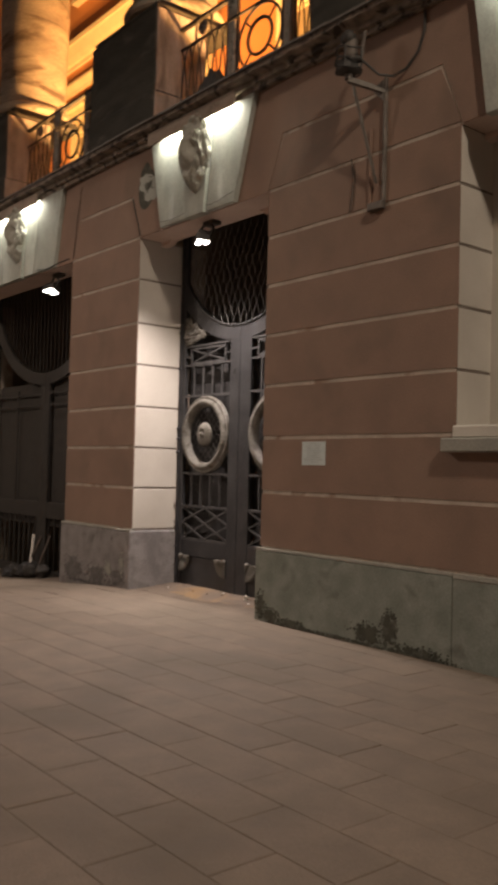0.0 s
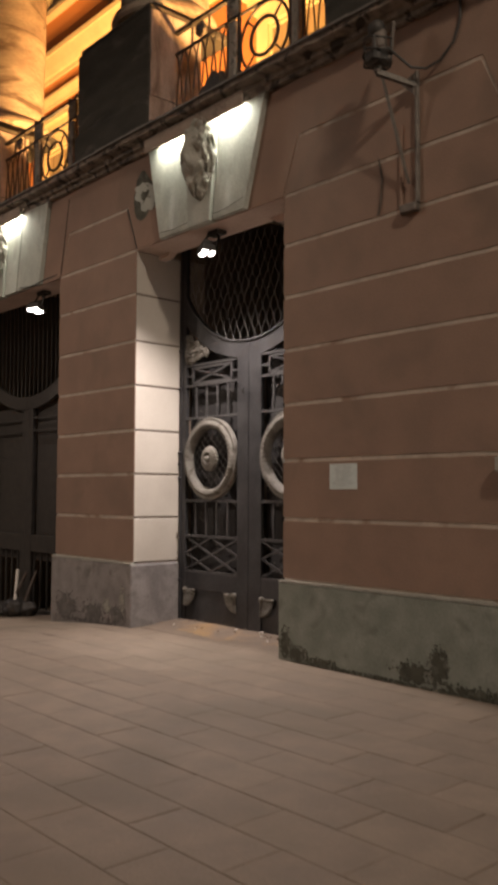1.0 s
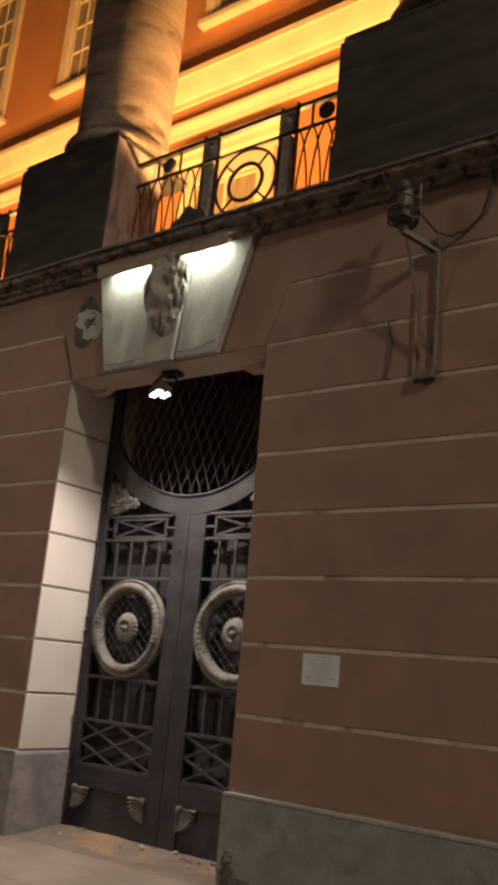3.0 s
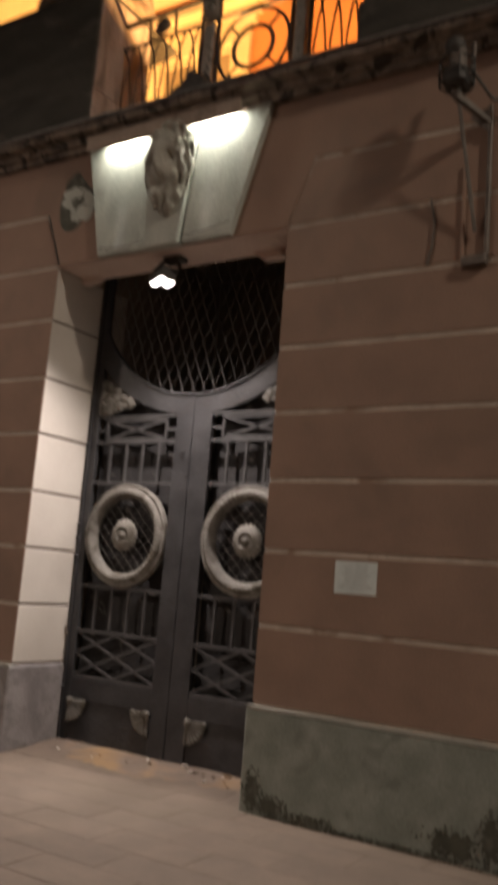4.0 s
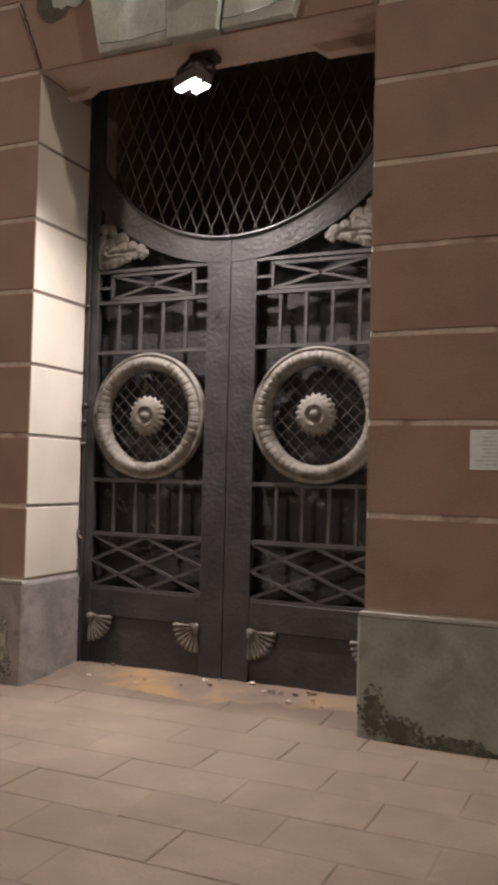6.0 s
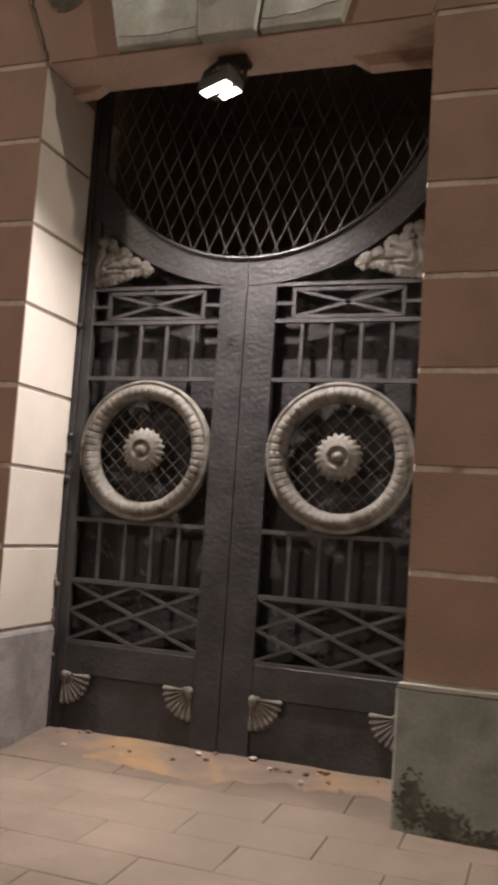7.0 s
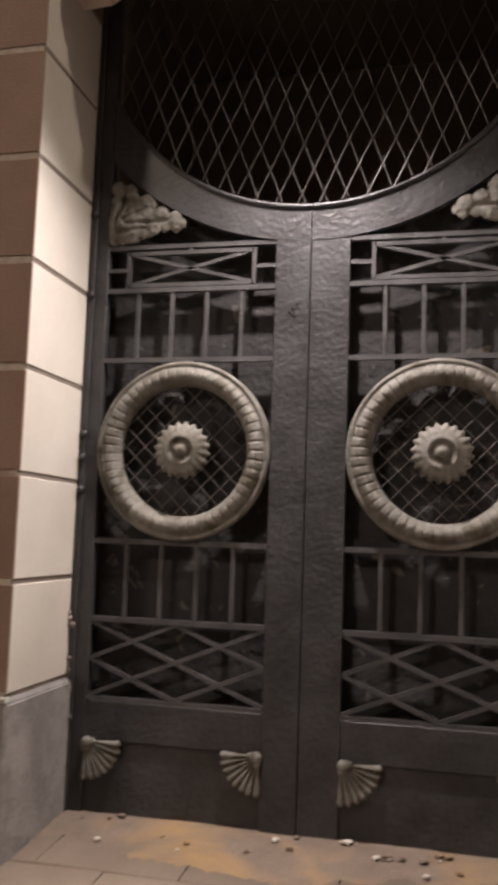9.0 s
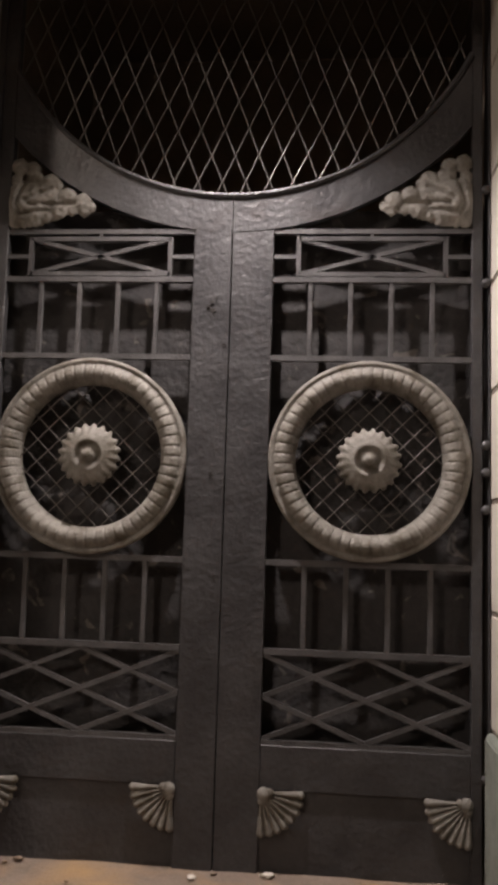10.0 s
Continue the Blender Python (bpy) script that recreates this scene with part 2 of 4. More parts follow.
def tube(bm, pts, r, n=6, r2=None):
    pts = [Vector(p) for p in pts]
    rings = []
    for i, p in enumerate(pts):
        d = (pts[min(i + 1, len(pts) - 1)] - pts[max(i - 1, 0)]).normalized()
        u = d.cross(Vector((0, 1, 0.01)) if abs(d.y) < 0.9 else Vector((0, 0, 1))).normalized()
        v = d.cross(u)
        rr = r if r2 is None else r + (r2 - r) * i / (len(pts) - 1)
        rings.append([bm.verts.new(p + rr * (math.cos(a) * u + math.sin(a) * v)) for a in [2 * math.pi * (k + 0.5) / n for k in range(n)]])
    for a, b in zip(rings, rings[1:]):
        for k in range(n):
            bm.faces.new((a[k], a[(k + 1) % n], b[(k + 1) % n], b[k]))
    bm.faces.new(rings[0][::-1])
    bm.faces.new(rings[-1])
    return bm


def flat_bar(bm, x0, z0, x1, z1, w, y0, y1):
    """A flat bar of width w from (x0, z0) to (x1, z1) in the plane of a gate."""
    d = Vector((x1 - x0, z1 - z0)).normalized()
    nx, nz = -d.y * w / 2, d.x * w / 2
    return prism(bm, [(x0 + nx, z0 + nz), (x0 - nx, z0 - nz), (x1 - nx, z1 - nz), (x1 + nx, z1 + nz)], y0, y1)


def lathe_y(bm, cx, cz, profile, n=48, wave=None):
    """Turns the profile (radius, y) round the axis through (cx, cz) along y; wave(k, i) scales radii."""
    rings = []
    for i, (r, y) in enumerate(profile):
        ring = []
        for k in range(n):
            a = 2 * math.pi * k / n
            rr = r * (wave(k, i) if wave else 1)
            ring.append(bm.verts.new((cx + rr * math.cos(a), y, cz + rr * math.sin(a))))
        rings.append(ring)
    for a, b in zip(rings, rings[1:]):
        for k in range(n):
            bm.faces.new((a[k], a[(k + 1) % n], b[(k + 1) % n], b[k]))
    return bm, rings


def lathe_z(bm, cx, cy, profile, n=48):
    rings = []
    for r, z in profile:
        rings.append([bm.verts.new((cx + r * math.cos(2 * math.pi * k / n), cy + r * math.sin(2 * math.pi * k / n), z)) for k in range(n)])
    for a, b in zip(rings, rings[1:]):
        for k in range(n):
            bm.faces.new((a[k], a[(k + 1) % n], b[(k + 1) % n], b[k]))
    bm.faces.new(rings[0][::-1])
    bm.faces.new(rings[-1])
    return bm


B = bmesh.new
FY, GY = 5.30, 5.92           # faces of the facade and of the gates
CX = -7.43                    # middle of the near gateway
HALF = 1.165                  # half a gateway's width
TOP = 4.10                    # underside of the lintels
JOINTS = [0.70, 1.225, 1.735, 2.225, 2.705, 3.18, 3.645, 4.10]
JOINTS_FAR = [0.70, 1.185, 1.655, 2.131, 2.62, 3.105, 3.62, 4.10]   # piers beyond the near gateway


def level(x, y):
    """Height of the paving: nearly level, falling towards the far gateway and rising a little in the near one."""
    d = max(0.0, -8.7 - x)
    fall = -0.095 * (d * d / (d + 0.5))
    w = max(0.0, min(1.0, (y - 0.5) / 3.5))
    rise = 0.035 * max(0.0, min(1.0, (y - 5.25) / 0.6)) if d == 0 else 0.0
    return 0.02 + max(-0.6, fall) * w + rise


# ---- ground ----
xs = [-60, -40, -30, -24, -20] + [-18 + 0.5 * i for i in range(45)] + [6, 9, 14, 20, 40]
ys = [-40, -25, -16, -10, -7, -5] + [-3 + 0.5 * i for i in range(19)] + [8, 10, 14, 30]
bm = B()
gv = [[bm.verts.new((x, y, level(x, min(y, 5.2)) - (0.004 if y < 4.8 else 0.03))) for y in ys] for x in xs]
for i in range(len(xs) - 1):
    for j in range(len(ys) - 1):
        bm.faces.new((gv[i][j], gv[i + 1][j], gv[i + 1][j + 1], gv[i][j + 1]))
setting("ground", bm, GROUND, "paved street ground with dirt in the joints", "ground", True)

# ---- facade ----
gaps = [(-14.20, -10.25), (-8.595, -6.280), (-4.04, -1.70)]
piers = [(-20.0, gaps[0][0]), (gaps[0][1], gaps[1][0]), (gaps[1][1], gaps[2][0]), (gaps[2][1], 7.0)]
facade = setting("wall_facade", box(B(), -20, 7.0, FY + 0.007, 5.69, TOP + 0.012, 5.12), JOINT, "brown rusticated plaster facade with pale joints")
for x0, x1 in piers:
    part("pier", box(B(), x0 + 0.013, x1 - 0.013, FY + 0.007, GY + 0.35, -0.6, TOP + 0.0115), JOINT, facade)
part("pier", box(B(), gaps[2][0] - 0.012, gaps[2][1] + 0.012, FY + 0.007, GY + 0.35, -0.6, 1.60), JOINT, facade)

def rough_plate(x0, x1, z0, z1, y0, y1, seed, amp=0.0035, sl=0.0, sr=0.0):
    """A plate with slightly uneven long edges; sl, sr: how far the upper corners lie inwards."""
    k = max(2, int((x1 - x0) / 0.09))
    lo_ = [(x0 + (x1 - x0) * i / k, z0 + amp * (noise.noise(Vector((x0 + (x1 - x0) * i / k * 5, z0, seed))) + 0.6 * noise.noise(Vector(((x0 + (x1 - x0) * i / k) * 17, z0, seed))))) for i in range(k + 1)]
    a, b = x0 + sl, x1 - sr
    hi_ = [(b - (b - a) * i / k, z1 + amp * (noise.noise(Vector(((b - (b - a) * i / k) * 5, z1, seed + 4))) + 0.6 * noise.noise(Vector(((b - (b - a) * i / k) * 17, z1, seed + 4))))) for i in range(k + 1)]
    return prism(B(), lo_ + hi_, y0, y1)


J = 0.018                     # half a joint's width
for x0, x1 in piers:
    zs = JOINTS if x0 > -8 else JOINTS_FAR
    for z0, z1 in zip(zs, zs[1:]):
        bm = rough_plate(x0, x1, z0 + J, z1 - J, FY, FY + 0.010, x0)
        part("course", bm, BROWN, facade)
    # the wide course at lintel height, its ends splayed
    sl, sr = (0.20 if x0 > -19 else 0), (0.20 if x1 < 6 else 0)
    part("course", rough_plate(x0, x1, TOP + J, 4.60 - J, FY, FY + 0.010, x0, sl=sl, sr=sr), BROWN, facade)
part("course", box(B(), gaps[2][0], gaps[2][1], FY, FY + 0.010, JOINTS[0] + J, JOINTS[1] - J), BROWN, facade)
part("course", box(B(), gaps[2][0], gaps[2][1], FY, FY + 0.010, JOINTS[1] + J, 1.60), BROWN, facade)
# frieze over the courses, running down between the splays
pts = [(-20, 5.12), (-20, 4.60 + J)]
for (a0, a1), (b0, b1) in zip(piers, piers[1:]):
    pts += [(a1 - 0.20 + J, 4.60 + J), (a1 + J, TOP), (b0 - J, TOP), (b0 + 0.20 - J, 4.60 + J)]
pts += [(7.0, 4.60 + J), (7.0, 5.12)]
part("frieze", prism(B(), pts, FY, FY + 0.010), BROWN, facade)

# reveals of the gateways, cream blocks with dark joints, the grooves' shade painted on a backing
for k, (x0, x1) in enumerate(gaps):
    for z0, z1 in zip(JOINTS_FAR if k < 2 else JOINTS, (JOINTS_FAR if k < 2 else JOINTS)[1:]):
        if k == 2 and z0 < 1.7:
            continue
        part("reveal_block", box(B(), x0 - 0.012, x0, FY + 0.0105, GY - 0.02, z0 + 0.011, z1 - 0.011, 0.004), CREAM, facade)
        part("reveal_block", box(B(), x1, x1 + 0.012, FY + 0.0105, GY - 0.02, z0 + 0.011, z1 - 0.011, 0.004), CREAM, facade)
    for xa in (x0 - 0.0128, x1 + 0.006):
        part("reveal_backing", box(B(), xa, xa + 0.0068, FY + 0.0112, GY - 0.021, 1.80 if k == 2 else 0.69, TOP - 0.002), GROOVE_SHADE, facade, "dark backing in the joints of the reveal, their shade put into its colour")
    # soffit, its inner edge stepping down at both ends
    bm = B()
    box(bm, x0, x1, FY + 0.0105, 5.60, TOP - 0.006, TOP + 0.012)
    prism(bm, [(x0, TOP + 0.012), (x0, 4.045), (x0 + 0.15, 4.055), (x0 + 0.22, TOP - 0.004), (x1 - 0.50, TOP - 0.006), (x1 - 0.40, 4.025), (x1, 4.02), (x1, TOP + 0.012)], 5.601, 5.692)
    part("soffit", bm, SOFFIT, facade)

# plinths
for x0, x1 in piers:
    ob = thing("plinth", ((x0 + x1) / 2, FY, -0.4), "grey rendered plinth, stained and chipped near the paving", "plinth", kind="structure")
    part("base", box(B(), x0 - 0.028, x1 + 0.028, FY - 0.04, GY - 0.02, -0.6, 0.681, 0.012), PLINTH if x1 > -8 else PLINTH_GREY, ob)
    part("top", box(B(), x0 - 0.022, x1 + 0.022, FY + 0.021, GY - 0.022, 0.60, 0.692, 0.012), PLINTH if x1 > -8 else PLINTH_GREY, ob)
    part("coping", rough_plate(x0 - 0.024, x1 + 0.024, 0.681, 0.701, FY - 0.042, FY + 0.02, x0 + 3, 0.005, 0.008, 0.008), PLINTH_TOP, ob, "worn pale top edge")
ob = thing("plinth", (-2.9, FY, -0.4), "grey rendered plinth under the window", "plinth", kind="structure")
part("base", box(B(), gaps[2][0] + 0.03, gaps[2][1] - 0.03, FY - 0.04, GY, -0.6, 0.665), PLINTH, ob)
part("coping", box(B(), gaps[2][0] + 0.03, gaps[2][1] - 0.03, FY - 0.045, GY, 0.666, 0.70), PLINTH_TOP, ob)

# window beyond the pier: sill, frame and dark pane
win = thing("window_1", (-2.87, 5.7, 1.75), "tall dark window with a pale stone sill", "window", kind="structure")
part("window_sill", box(B(), gaps[2][0] - 0.07, gaps[2][1] + 0.07, FY - 0.10, GY, 1.60, 1.705, 0.01), PLINTH_TOP, win)
part("sill_cap", box(B(), gaps[2][0] + 0.002, gaps[2][1] - 0.002, FY - 0.05, GY, 1.706, 1.80, 0.01), CREAM, win)
bm = B()
for x in (gaps[2][0] + 0.04, -2.87, gaps[2][1] - 0.04):
    box(bm, x - 0.04, x + 0.04, 5.72, 5.80, 1.80, TOP)
box(bm, gaps[2][0], gaps[2][1], 5.722, 5.798, 3.2, 3.28)
part("window_frame", bm, CREAM, win)
part("pane", box(B(), gaps[2][0], gaps[2][1], 5.76, 5.77, 1.80, TOP), GLASS, win)

# passages behind the gates
for k in (0, 1):
    x0, x1 = gaps[k]
    for n_, b_ in (("wall_passage_rear", (x0 - 0.3, x1 + 0.3, 8.0, 8.2, -0.6, 4.9)), ("wall_passage_side", (x0 - 0.3, x0 - 0.15, GY + 0.36, 8.0, -0.6, 4.9)),
                   ("wall_passage_side", (x1 + 0.15, x1 + 0.3, GY + 0.36, 8.0, -0.6, 4.9)), ("ceiling_passage", (x0 - 0.3, x1 + 0.3, 5.695, 8.0, 4.9, 5.0)),
                   ("wall_passage_side", (x0 - 0.3, x0 - 0.004, 5.695, GY + 0.355, TOP + 0.013, 4.899)), ("wall_passage_side", (x1 + 0.004, x1 + 0.3, 5.695, GY + 0.355, TOP + 0.013, 4.899))):
        setting(n_, box(B(), *b_), INSIDE, "unlit ochre plaster of the passage behind the gate")
# far side of the street, behind the walker
setting("wall_opposite", box(B(), -40, 30, -14.4, -14.0, -0.6, 11.0), BROWN, "plain plaster house wall across the street")

# ---- gates ----
MEET = -7.437
ARC_IN, ARC_OUT = (1.20, 4.24), (1.42, 4.285)      # radius and height of centre of the two edges of the curved head


def arc_z(dx, arc):
    r, cz = arc
    return cz - math.sqrt(max(0.0, r * r - dx * dx))


def scallop(bm, x, z, side, y):
    """A fan of rounded ribs spreading from the corner (x, z) sideways and down."""
    ribs, na, nr = 8, 80, 14
    grid = []
    for i in range(na + 1):
        t = i / na
        a = -radians(-4 + 98 * t)
        lobe = abs(math.sin(math.pi * ribs * t))
        row = []
        for j in range(nr + 1):
            q = j / nr
            r = 0.028 + (0.150 + 0.012 * lobe) * q
            h = (0.006 + 0.020 * lobe ** 0.7) * (0.55 + 0.45 * q) * (1.0 if j < nr else 0.0)
            row.append(bm.verts.new((x + side * (0.006 + r * math.cos(a)), y - h, z - 0.012 + r * math.sin(a))))
        grid.append(row)
    for i in range(na):
        for j in range(nr):
            bm.faces.new((grid[i][j], grid[i + 1][j], grid[i + 1][j + 1], grid[i][j + 1]))
    for dx, dz, r in ((0.020, -0.018, 0.030), (0.045, -0.012, 0.020), (0.014, -0.046, 0.020)):
        bmesh.ops.create_icosphere(bm, subdivisions=2, radius=r, matrix=Matrix.Translation((x + side * dx, y - 0.012, z + dz)) @ Matrix.Diagonal((1, 0.8, 1, 1)))


def acanthus(bm, x, z, side, y):
    """A leaf filling the corner (x, z): blended lobes along its free edge, a furrow along its rib."""
    lobes = [(0.037, 0.300, 0.045), (0.025, 0.240, 0.032), (0.098, 0.288, 0.042), (0.112, 0.238, 0.048), (0.190, 0.222, 0.046), (0.215, 0.205, 0.036), (0.165, 0.165, 0.070),
             (0.274, 0.152, 0.046), (0.345, 0.122, 0.050), (0.384, 0.100, 0.032), (0.360, 0.085, 0.034), (0.300, 0.092, 0.036), (0.238, 0.092, 0.052), (0.215, 0.058, 0.028), (0.177, 0.066, 0.044),
             (0.150, 0.036, 0.028), (0.120, 0.045, 0.045), (0.075, 0.034, 0.036), (0.090, 0.120, 0.105), (0.048, 0.175, 0.060), (0.032, 0.070, 0.045), (0.030, 0.030, 0.035)]
    veins = [((0.070, 0.275), (0.036, 0.110)), ((0.036, 0.110), (0.062, 0.062)), ((0.062, 0.062), (0.190, 0.085)), ((0.080, 0.125), (0.195, 0.190)), ((0.100, 0.105), (0.300, 0.120))]

    def from_vein(u, v):
        best = 1.0
        for (a, b), (c, d) in veins:
            t = max(0.0, min(1.0, ((u - a) * (c - a) + (v - b) * (d - b)) / ((c - a) ** 2 + (d - b) ** 2)))
            best = min(best, math.hypot(u - a - t * (c - a), v - b - t * (d - b)))
        return best

    nu, nv, step = 78, 72, 0.0058
    field = {}
    for i in range(nu):
        for j in range(nv):
            u, v = i * step, j * step
            f, h = 0.0, 0.0
            for a, b, r in lobes:
                q = 1 - ((u - a) ** 2 + (v - b) ** 2) / (r * r)
                if q > 0:
                    f = max(f, q)
                    h += (math.sqrt(q) * r) ** 14
            if f > 0:
                h = 0.52 * h ** (1 / 14)
                h -= 0.020 * math.exp(-(from_vein(u, v) / 0.011) ** 2)
                h += 0.006 * noise.noise(Vector((u * 45, v * 45, side))) + 0.003 * noise.noise(Vector((u * 110, v * 110, side)))
                field[i, j] = bm.verts.new((x + side * u, y - max(0.002, h), z + v))
    for i in range(nu - 1):
        for j in range(nv - 1):
            k = [(i, j), (i + 1, j), (i + 1, j + 1), (i, j + 1)]
            if all(q in field for q in k):
                bm.faces.new([field[q] for q in k])


def gate_leaf(sx):
    """sx: -1 the leaf towards the far gateway, 1 the other. Outer edge, stiles and panels are laid out from the meeting line."""
    ob = thing("gate_leaf", (MEET + sx * 0.57, GY, 0.05), "dark grey painted iron gate leaf with cast ring, bars and lattice", "gate", "leaves of the near gate")
    X = lambda d: MEET + sx * d
    inner, pin, pout, outer = 0.0, (0.176 if sx < 0 else 0.191), (1.058 if sx < 0 else 1.078), 1.125
    lo = lambda a, b: (min(a, b), max(a, b))
    # stiles
    part("meeting_stile", box(B(), *lo(X(0.002), X(pin)), GY - 0.0022 + (0.0 if sx < 0 else 0.002), GY + 0.05, 0.05, 2.90, 0.003), GATE, ob)
    part("hanging_stile", box(B(), *lo(X(pout), X(outer)), GY, GY + 0.05, 0.05, 4.40, 0.004), GATE, ob)
    # curved head
    n, a, b = 26, [], []
    for i in range(n + 1):
        d = 0.002 + (pout - 0.001 - 0.002) * i / n
        a.append((X(d), arc_z(d, ARC_IN)))
        b.append((X(d), min(arc_z(d, ARC_OUT), arc_z(d, ARC_IN) - 0.03)))
    bm = B()
    for i in range(n):
        prism(bm, [b[i], b[i + 1], a[i + 1], a[i]], GY - 0.003, GY + 0.045)
    bmesh.ops.remove_doubles(bm, verts=bm.verts, dist=0.0001)
    part("curved_head", bm, GATE, ob)
    bm = B()
    tube(bm, [(x, GY - 0.006, z - 0.006) for x, z in a], 0.013, 6)
    part("head_moulding", bm, GATE, ob)
    # solid foot: rail and recessed panel
    part("lock_rail", box(B(), *lo(X(pin), X(pout)), GY + 0.002, GY + 0.045, 0.405, 0.593, 0.004), GATE, ob)
    part("foot_panel", box(B(), *lo(X(pin), X(pout)), GY + 0.018, GY + 0.04, 0.06, 0.405), GATE, ob)
    # flat rails
    for z, w in ((2.868, 0.022), (2.642, 0.024), (2.28, 0.024), (1.368, 0.026), (0.984, 0.026), (0.603, 0.02)):
        part("rail", box(B(), *lo(X(pin), X(pout)), GY + 0.004, GY + 0.034, z - w / 2, z + w / 2), GATEBAR, ob)
    mid, w = (pin + pout) / 2, pout - pin
    # crossed frame under the head
    bm = B()
    x0, x1, z0, z1 = mid - 0.33, mid + 0.33, 2.668, 2.834
    for p in ((x0, z0, x1, z0), (x0, z1, x1, z1), (x0, z0 - 0.009, x0, z1 + 0.009), (x1, z0 - 0.009, x1, z1 + 0.009)):
        flat_bar(bm, X(p[0]), p[1], X(p[2]), p[3], 0.020, GY + 0.005, GY + 0.030)
    for p in ((x0, z0, x1, z1), (x0, z1, x1, z0)):
        flat_bar(bm, X(p[0]), p[1], X(p[2]), p[3], 0.018, GY + 0.008, GY + 0.026)
    for p in ((mid, z1, mid, 2.86), (mid, z0, mid, 2.65), (pin, 2.75, x0, 2.75), (x1, 2.75, pout, 2.75)):
        flat_bar(bm, X(p[0]), p[1], X(p[2]), p[3], 0.018, GY + 0.0065, GY + 0.028)
    part("crossed_frame", bm, GATEBAR, ob)
    # upright bars
    for k in range(4):
        d = mid + (k - 1.5) * 0.1815
        for za, zb in ((2.29, 2.632), (0.995, 1.357)):
            part("bar", box(B(), X(d) - 0.011, X(d) + 0.011, GY + 0.008, GY + 0.030, za, zb, 0.003), GATEBAR, ob)
    # lattice
    za, zb, zm = 0.612, 0.972, 0.792
    for p in ((pin, zb, pout, za), (pin, za, pout, zb), (pin, zm, mid, zb), (mid, zb, pout, zm), (pin, zm, mid, za), (mid, za, pout, zm)):
        up = 0.002 if (p[3] - p[1]) > 0 else 0.0
        part("lattice_bar", flat_bar(B(), X(p[0]), p[1], X(p[2]), p[3], 0.020, GY + 0.008 + up, GY + 0.026 + up), GATEBAR, ob)
    # cast ring with fluted roll
    cx, cz = X(mid), 1.822
    prof = [(0.443, GY + 0.03), (0.443, GY - 0.018), (0.436, GY - 0.026), (0.424, GY - 0.028), (0.418, GY - 0.020),
            (0.408, GY - 0.036), (0.392, GY - 0.052), (0.372, GY - 0.058), (0.352, GY - 0.050), (0.336, GY - 0.028), (0.326, GY + 0.0), (0.322, GY + 0.03)]
    bm, rings = lathe_y(B(), cx, cz, prof, 530)
    for i in range(5, 11):
        for k, v in enumerate(rings[i]):
            v.co.y += (0.010, 0.002, 0, 0, 0, 0, 0, 0, 0, 0.002)[k % 10]
    part("ring", bm, CAST, ob, "cast ring with a fluted roll, worn grey paint", True)
    # wire mesh in the ring, and rosette
    for dirn in (1, -1):
        for i in range(-5, 6):
            c, r = i * 0.070 + 0.012 * dirn, 0.325
            if abs(c) >= r - 0.02:
                continue
            h = math.sqrt(r * r - c * c)
            q = 0.70711
            p0, p1 = (c * q - h * q * dirn, c * q * dirn + h * q), (c * q + h * q * dirn, c * q * dirn - h * q)
            bend = 0.004 * ((i * 7) % 3 - 1)
            part("mesh_wire", tube(B(), [(cx + p0[0], GY + 0.012 + 0.003 * dirn, cz + p0[1]), (cx + (p0[0] + p1[0]) / 2 + bend, GY + 0.012 + 0.003 * dirn, cz + (p0[1] + p1[1]) / 2), (cx + p1[0], GY + 0.012 + 0.003 * dirn, cz + p1[1])], 0.0029, 5), WIRE, ob)
    bm, rings = lathe_y(B(), cx, cz, [(0.120, GY + 0.012), (0.136, GY - 0.008), (0.120, GY - 0.030), (0.098, GY - 0.042), (0.080, GY - 0.045), (0.072, GY - 0.052), (0.062, GY - 0.052), (0.056, GY - 0.036), (0.040, GY - 0.034), (0.030, GY - 0.045), (0.026, GY - 0.062), (0.014, GY - 0.072), (0.002, GY - 0.074)], 80,
                        lambda k, i: 1 + ((0.05, 0.06, 0.04, 0.02)[i] * (1 if (k // 2) % 2 else -0.7) if i < 4 else 0))
    ros = part("rosette", bm, CAST, ob, "cast sunflower rosette with a boss", True)
    bm = B()
    bmesh.ops.create_icosphere(bm, subdivisions=3, radius=0.024, matrix=Matrix.Translation((cx, GY - 0.066, cz)))
    part("boss", bm, CAST, ros, smooth=True)
    # scallops at the corners of the foot panel, leaf at the corner of the head
    for d, s in ((pin, sx), (pout, -sx)):
        bm = B()
        scallop(bm, X(d), 0.412, s, GY - 0.002)
        part("scallop", bm, CAST, ob, "cast scallop ornament", True)
    bm = B()
    acanthus(bm, X(pout), 2.882, -sx, GY + 0.006)
    part("acanthus", bm, CAST, ob, "cast acanthus leaf ornament", True)
    # backing sheet with crumpled relief
    bm = B()
    nx, nz = 30, 76
    vs = []
    for i in range(nx + 1):
        row = []
        for j in range(nz + 1):
            x, z = X(pin - 0.02 + (w + 0.04) * i / nx), 0.58 + 2.42 * j / nz
            k = Vector((x * 9, z * 9, sx))
            deep = 0.045 * noise.noise(k * 1.6) if (x - cx) ** 2 + (z - cz) ** 2 < 0.36 ** 2 else 0.002 * noise.noise(k)
            row.append(bm.verts.new((x, GY + 0.10 + deep, z)))
        vs.append(row)
    for i in range(nx):
        for j in range(nz):
            bm.faces.new((vs[i][j], vs[i + 1][j], vs[i + 1][j + 1], vs[i][j + 1]))
    part("backing_sheet", bm, BACKING, ob, "crumpled dark sheet with flaking paint", True)
    return ob


